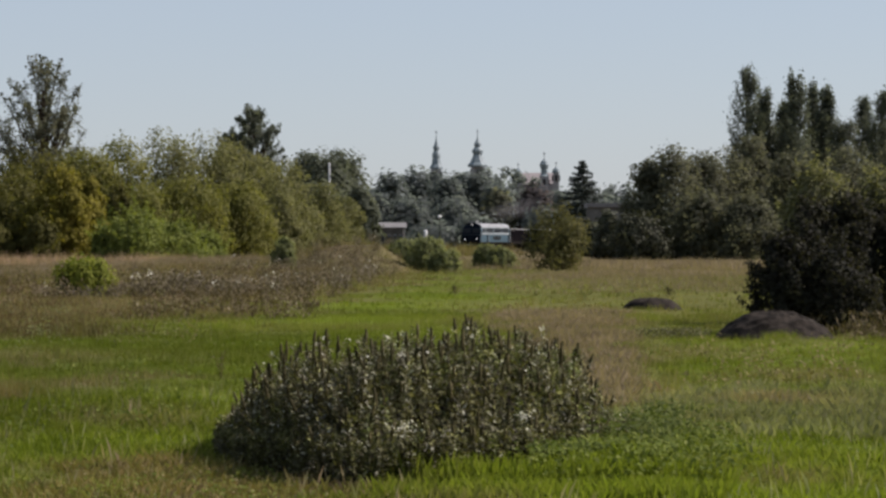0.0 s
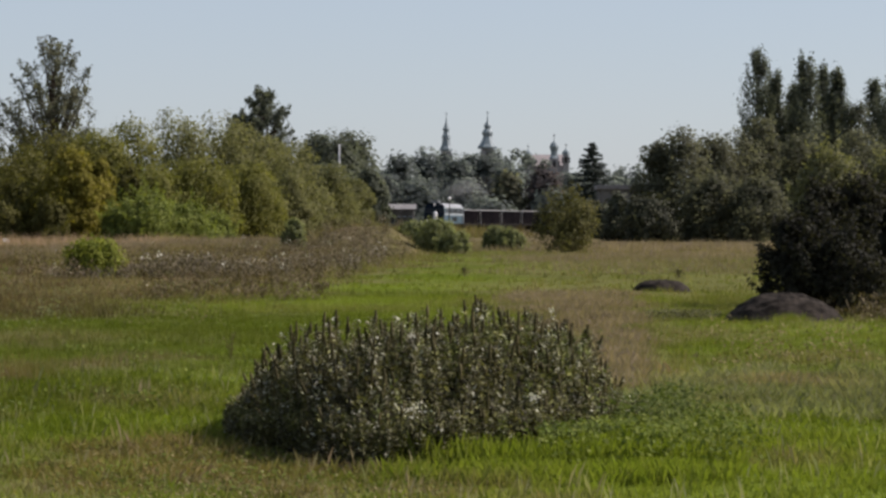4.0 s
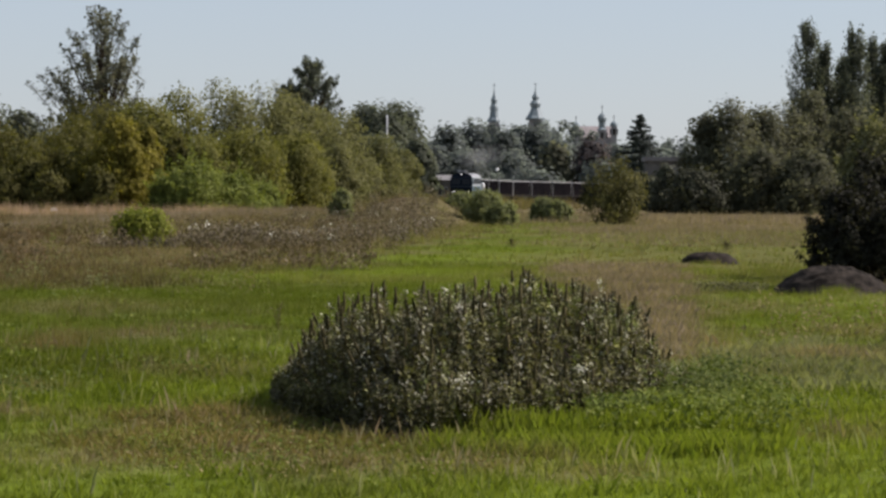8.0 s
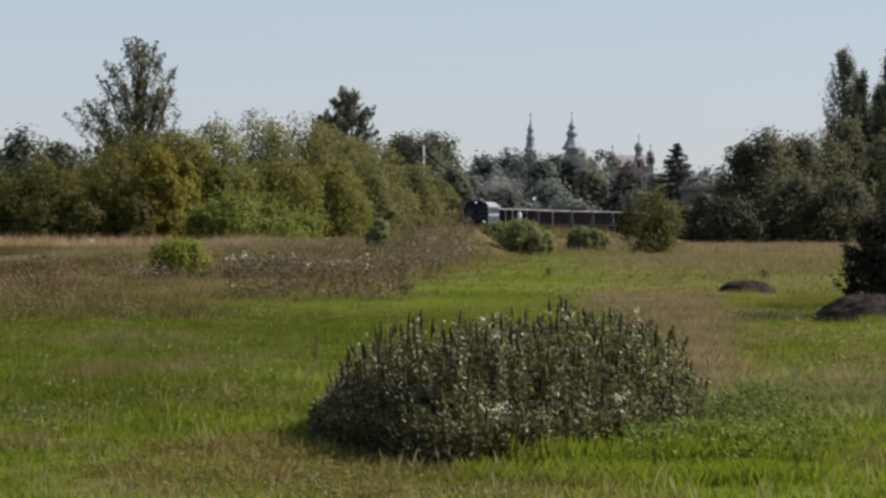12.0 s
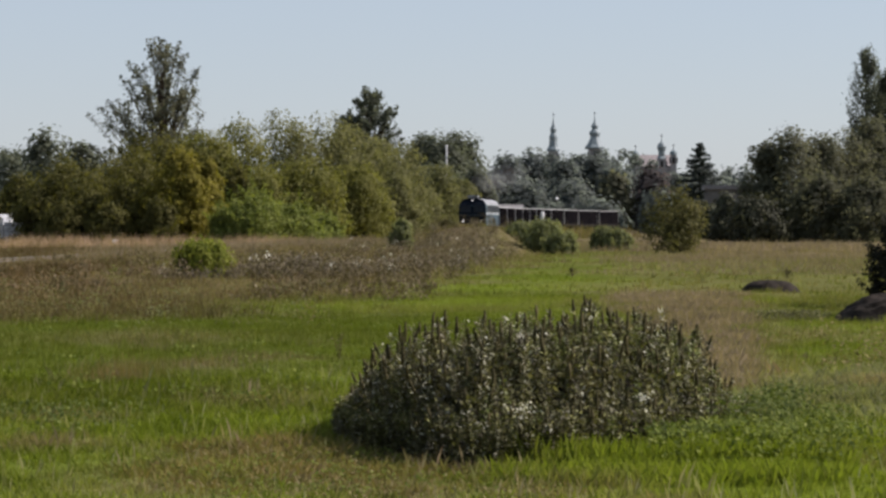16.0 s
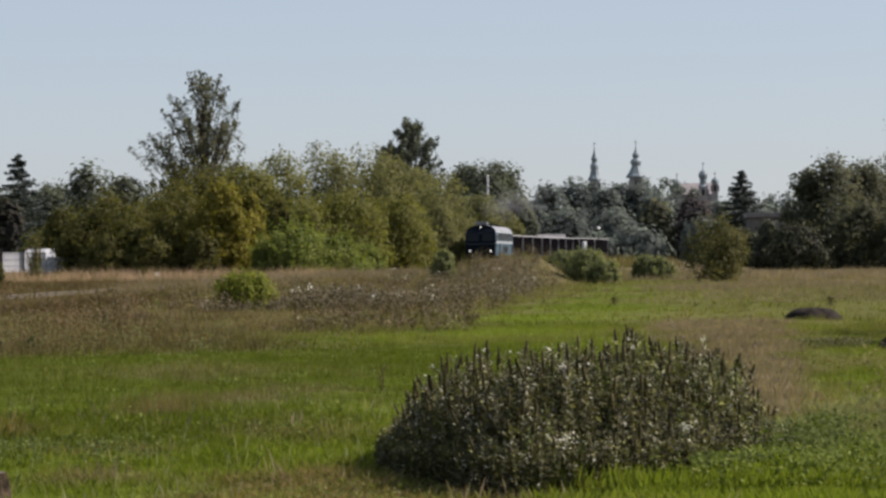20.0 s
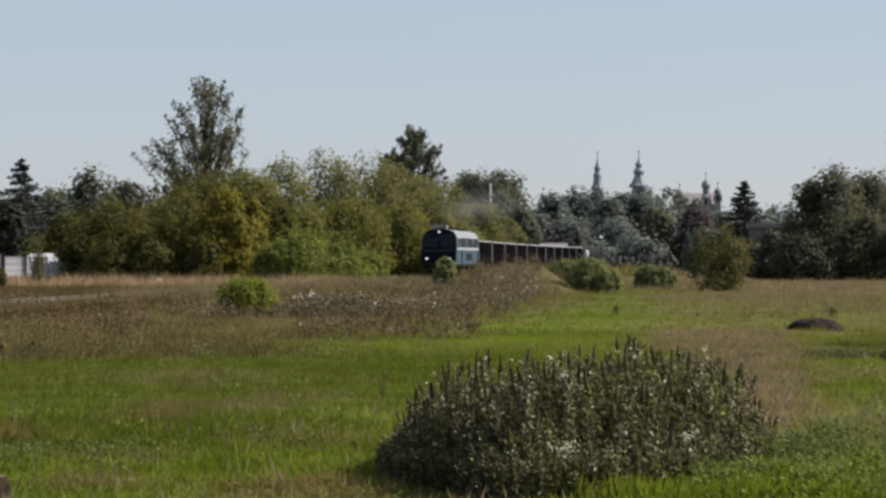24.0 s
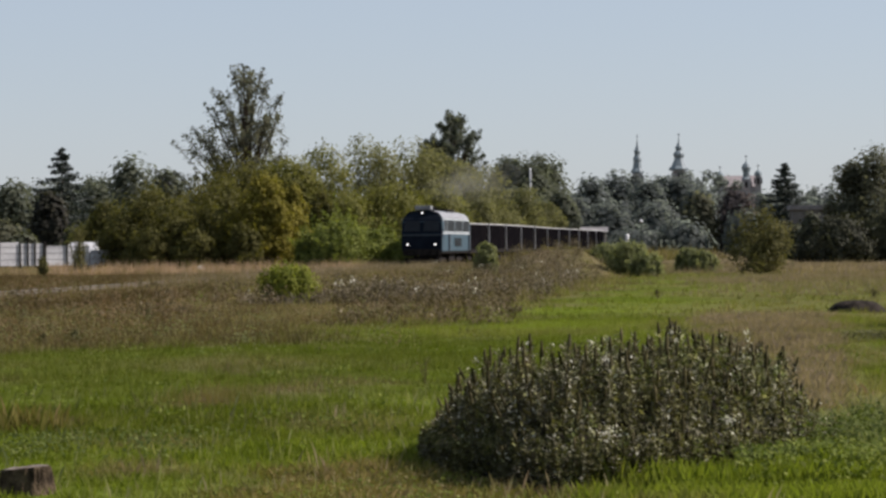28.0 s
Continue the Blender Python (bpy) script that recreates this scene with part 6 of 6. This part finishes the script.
dock_stalk(0.42, 95.0, 0.36, 45, "small dark weed in the far meadow")
dock_stalk(-12.06, 68.0, 0.36, 46, "dark dead weed standing in the dry grass", SHADE_LEAF, 0.08)
for x0, y0, r, tall, n, seed in ((-4.75, 31.0, 0.36, 0.3, 420, 85), (-5.95, 26.8, 0.24, 0.24, 300, 86), (-5.3, 31.6, 0.2, 0.2, 120, 87)):
    blades("straw_tuft", n * 9, y0 - 3 * r, y0 + 3 * r, tall, 0.005, seed, "stand of brown seeding grass in the meadow", ((x0 - 1.6 * r) / y0, (x0 + 1.6 * r) / y0), 6, spread=0.1, limp=0.4, only=lambda x, y: 0.8 * np.exp(-((x - x0) / r) ** 2 - ((y - y0) / (1.6 * r)) ** 2), mat=DRY_BLADES)
blades("straw_tuft", 2600, 107, 111, 0.5, 0.025, 73, "pale straw-coloured grass hump on the bank", (-0.078, -0.063), 12, spread=0.3, limp=0.5, mat=SOFT_GRASS)
blades("tuft_grass", 1600, 49.4, 50.1, 0.17, 0.012, 47, "green grass tuft before the dark heap", (0.116, 0.124), 12, spread=0.12)

scrap(-16.9, 120.0, 0.3, 1)
scrap(-32.7, 206.0, 0.42, 6)
scrap(-11.39, 91.0, 0.10, 2)
scrap(-11.08, 90.5, 0.08, 3)
scrap(-12.07, 92.0, 0.10, 4)
scrap(-9.29, 97.0, 0.10, 5)

# ---------- buildings and far things ----------
def church_tower(x, y, top, helm, wide, label):
    ob = thing("church_tower", x, y, 0.0, label, "church tower", "towers of the town")
    part("shaft", boxed((0, 0, (top - helm[-1][1]) / 2, wide, wide, top - helm[-1][1])), CHURCH_WALL, ob)
    part("helm", lathe([(r, top - z) for r, z in reversed(helm)], 8, math.pi / 8), COPPER, ob, "green copper onion helm")
    part("cross", boxed((0, 0, top + 0.7, 0.2, 0.2, 2.2), (0, 0, top + 1.1, 1.1, 0.2, 0.2)), UNDER, ob)
    for k in range(4):
        a = k * math.pi / 2
        part("belfry_window", boxed((math.cos(a) * wide / 2, math.sin(a) * wide / 2, top - helm[-1][1] - 2.2, 0.9, 0.9, 2.4)), UNDER, ob)


church_tower(-2.88, 1200.0, 48.5, [(0.12, 0), (0.35, 2.4), (0.95, 4.2), (1.5, 5.3), (1.25, 6.2), (1.2, 7.0), (1.75, 8.0), (1.9, 9.0), (1.7, 10.0), (1.95, 11.6), (2.2, 12.6), (3.0, 13.8), (3.0, 14.6)], 4.4, "slender baroque church tower with a green copper helm")
church_tower(14.64, 1200.0, 49.0, [(0.12, 0), (0.35, 2.2), (0.9, 3.3), (1.55, 4.2), (1.55, 5.0), (1.1, 5.6), (1.9, 6.4), (2.5, 7.2), (2.3, 8.2), (1.9, 8.9), (2.2, 9.8), (2.9, 11.2), (3.4, 12.2), (4.5, 13.4), (4.3, 14.2)], 5.4, "broad baroque church tower with a green copper helm")
church_tower(41.17, 1150.0, 37.81, [(0.08, 0), (0.25, 1.2), (1.4, 2.2), (2.0, 3.4), (1.7, 4.6), (1.4, 5.2), (1.4, 7.2), (2.3, 8.2)], 3.6, "small church turret with a dark onion dome")
church_tower(30.59, 1150.0, 33.44, [(0.08, 0), (0.35, 0.6), (1.6, 1.6), (1.9, 2.8)], 2.6, "low church turret with a bulbous cap")
church_tower(46.00, 1150.0, 33.90, [(0.08, 0), (0.35, 0.6), (1.5, 1.6), (1.75, 2.8)], 2.4, "low church turret with a bulbous cap")


def hall(name, x, y, wx, wy, eaves, ridge, wall, roof, label, category, windows=0, flat=False):
    ob = thing(name, x, y, 0.0, label, category)
    part("wall", boxed((0, 0, eaves / 2, wx, wy, eaves)), wall, ob)
    bm = bmesh.new()
    if flat:
        box(bm, 0, 0, (eaves + ridge) / 2, wx + 0.8, wy + 0.8, ridge - eaves, 0.05)
    else:
        o = 0.4
        pts = [(-wx / 2 - o, -wy / 2 - o, eaves), (wx / 2 + o, -wy / 2 - o, eaves), (wx / 2 + o, wy / 2 + o, eaves), (-wx / 2 - o, wy / 2 + o, eaves), (-wx / 2 - o, 0, ridge), (wx / 2 + o, 0, ridge)]
        vs = [bm.verts.new(p) for p in pts]
        for f in ((0, 1, 5, 4), (2, 3, 4, 5), (1, 2, 5), (3, 0, 4), (3, 2, 1, 0)):
            bm.faces.new([vs[k] for k in f])
    part("roof", bm, roof, ob)
    for k in range(windows):
        xx = -wx / 2 + (k + 0.5) * wx / windows
        w = part("window", boxed((xx, -wy / 2, eaves * 0.6, wx / windows * 0.5, 0.12, 1.3), bevel=0.02), CREAM, ob)
        part("pane", boxed((xx, -wy / 2 - 0.05, eaves * 0.6, wx / windows * 0.42, 0.08, 1.1)), GLASS, w)
    return ob


hall("church_nave", 38.21, 1165.0, 16.78, 14, 26.86, 31.52, CHURCH_WALL, TILE_ROOF, "long church nave with a greyish tile roof", "church", 5)
hall("low_building", -9.40, 470.0, 5.83, 7, 4.61, 5.46, RENDER_WALL, GREY_ROOF, "long low building with a pale sheet roof", "building", 6)
hall("house", 25.87, 440.0, 6.51, 9, 7.51, 8.21, RENDER_WALL, GREY_ROOF, "flat-roofed rendered house half hidden by trees", "house", 4, True)


def lamp_post(x, y, h, label):
    ob = thing("lamp_post", x, y, float(ground_z(x, y)), label, "lamp post")
    part("pole", rod(bmesh.new(), (0, 0, -0.1), (0, 0, h - 0.2), 0.06, 10, 0.04), UNDER, ob)
    bm = bmesh.new()
    bmesh.ops.create_uvsphere(bm, u_segments=14, v_segments=10, radius=0.26, matrix=Matrix.Translation((0, 0, h)))
    part("globe", bm, WHITE, ob, "white round globe")


lamp_post(-0.50, 420.0, 5.31, "slim lamp post with a white globe")
for x, y, z0, z1, lab in ((-1.86, 300.0, 0.6, 3.20, "white marker post beside the line"), (-17.93, 446.0, 0.5, 14.54, "tall slender white pole among the trees")):
    ob = thing("white_post", x, y, 0.0, lab, "post")
    part("pole", rod(bmesh.new(), (0, 0, -0.1), (0, 0, z1), 0.18 if z1 > 5 else 0.22, 12, 0.14 if z1 > 5 else 0.2), WHITE, ob)
    part("cap", rod(bmesh.new(), (0, 0, z1), (0, 0, z1 + 0.12), 0.2, 12, 0.1), WHITE, ob)


def fence():
    ob = thing("concrete_fence", -49.68, 225.0, 0.72, "weathered pale concrete fence with dark leaning posts", "fence", turn=36)
    rng = np.random.default_rng(58)
    for k in range(12):
        h = 1.9 - 0.3 * (k in (8, 9)) - 0.55 * (k > 9) - 0.1 * (k % 3 == 1)
        panel = part("panel", boxed((-14 + k * 2.05, 0, 0.1 + h / 2, 1.95, 0.08, h), bevel=0.01), CONCRETE, ob)
        for z in (0.5, 1.0, 1.5):
            if z < h:
                part("groove", boxed((-14 + k * 2.05, -0.044, 0.1 + z, 1.95, 0.012, 0.03)), UNDER, panel)
        if k < 10:
            for dx in (-1.03, -0.4 + 0.3 * rng.normal(), 0.35 + 0.3 * rng.normal())[:2 + (k % 2)]:
                tall = rng.uniform(1.8, 2.3)
                part("post", boxed((-14 + k * 2.05 + dx, -0.12, tall / 2, 0.1, 0.1, tall), bevel=0.01), UNDER, ob)


fence()
hall("shed", -47.20, 236.0, 1.75, 2.4, 1.85, 2.75, RENDER_WALL, CONCRETE, "small white shed behind the dry grass", "shed")


# ---------- what moves ----------
def motions():
    """The train rolls along the line at nine metres a second."""
    ys = np.arange(-50, 890, 0.5)
    xs, zs = track_x(ys), rail_z(ys)
    arc = np.concatenate([[0], np.cumsum(np.hypot(np.diff(xs), np.diff(ys)))])

    def on_line(s, half):
        p = [Vector((np.interp(q, arc, xs), np.interp(q, arc, ys), np.interp(q, arc, zs))) for q in (s - half, s + half)]
        d = p[1] - p[0]
        m = (p[0] + p[1]) / 2
        return pose(m.x, m.y, m.z, math.degrees(math.atan2(d.z, d.y)), 0, -math.degrees(math.atan2(d.x, d.y)))

    cars = [(loco, -9.7, 5.6), (smoke, -9.7, 5.6)] + [(w, 0.3 + 12.8 * k + 6.1, 3.9) for k, w in enumerate(wagons)]
    for car, off, half in cars:
        rows = []
        for k in range(29):
            joint = np.interp(485 - 9.0 * k, ys, arc)
            rows.append((float(k), on_line(joint + off, half)))
        walk(car, rows)


motions()
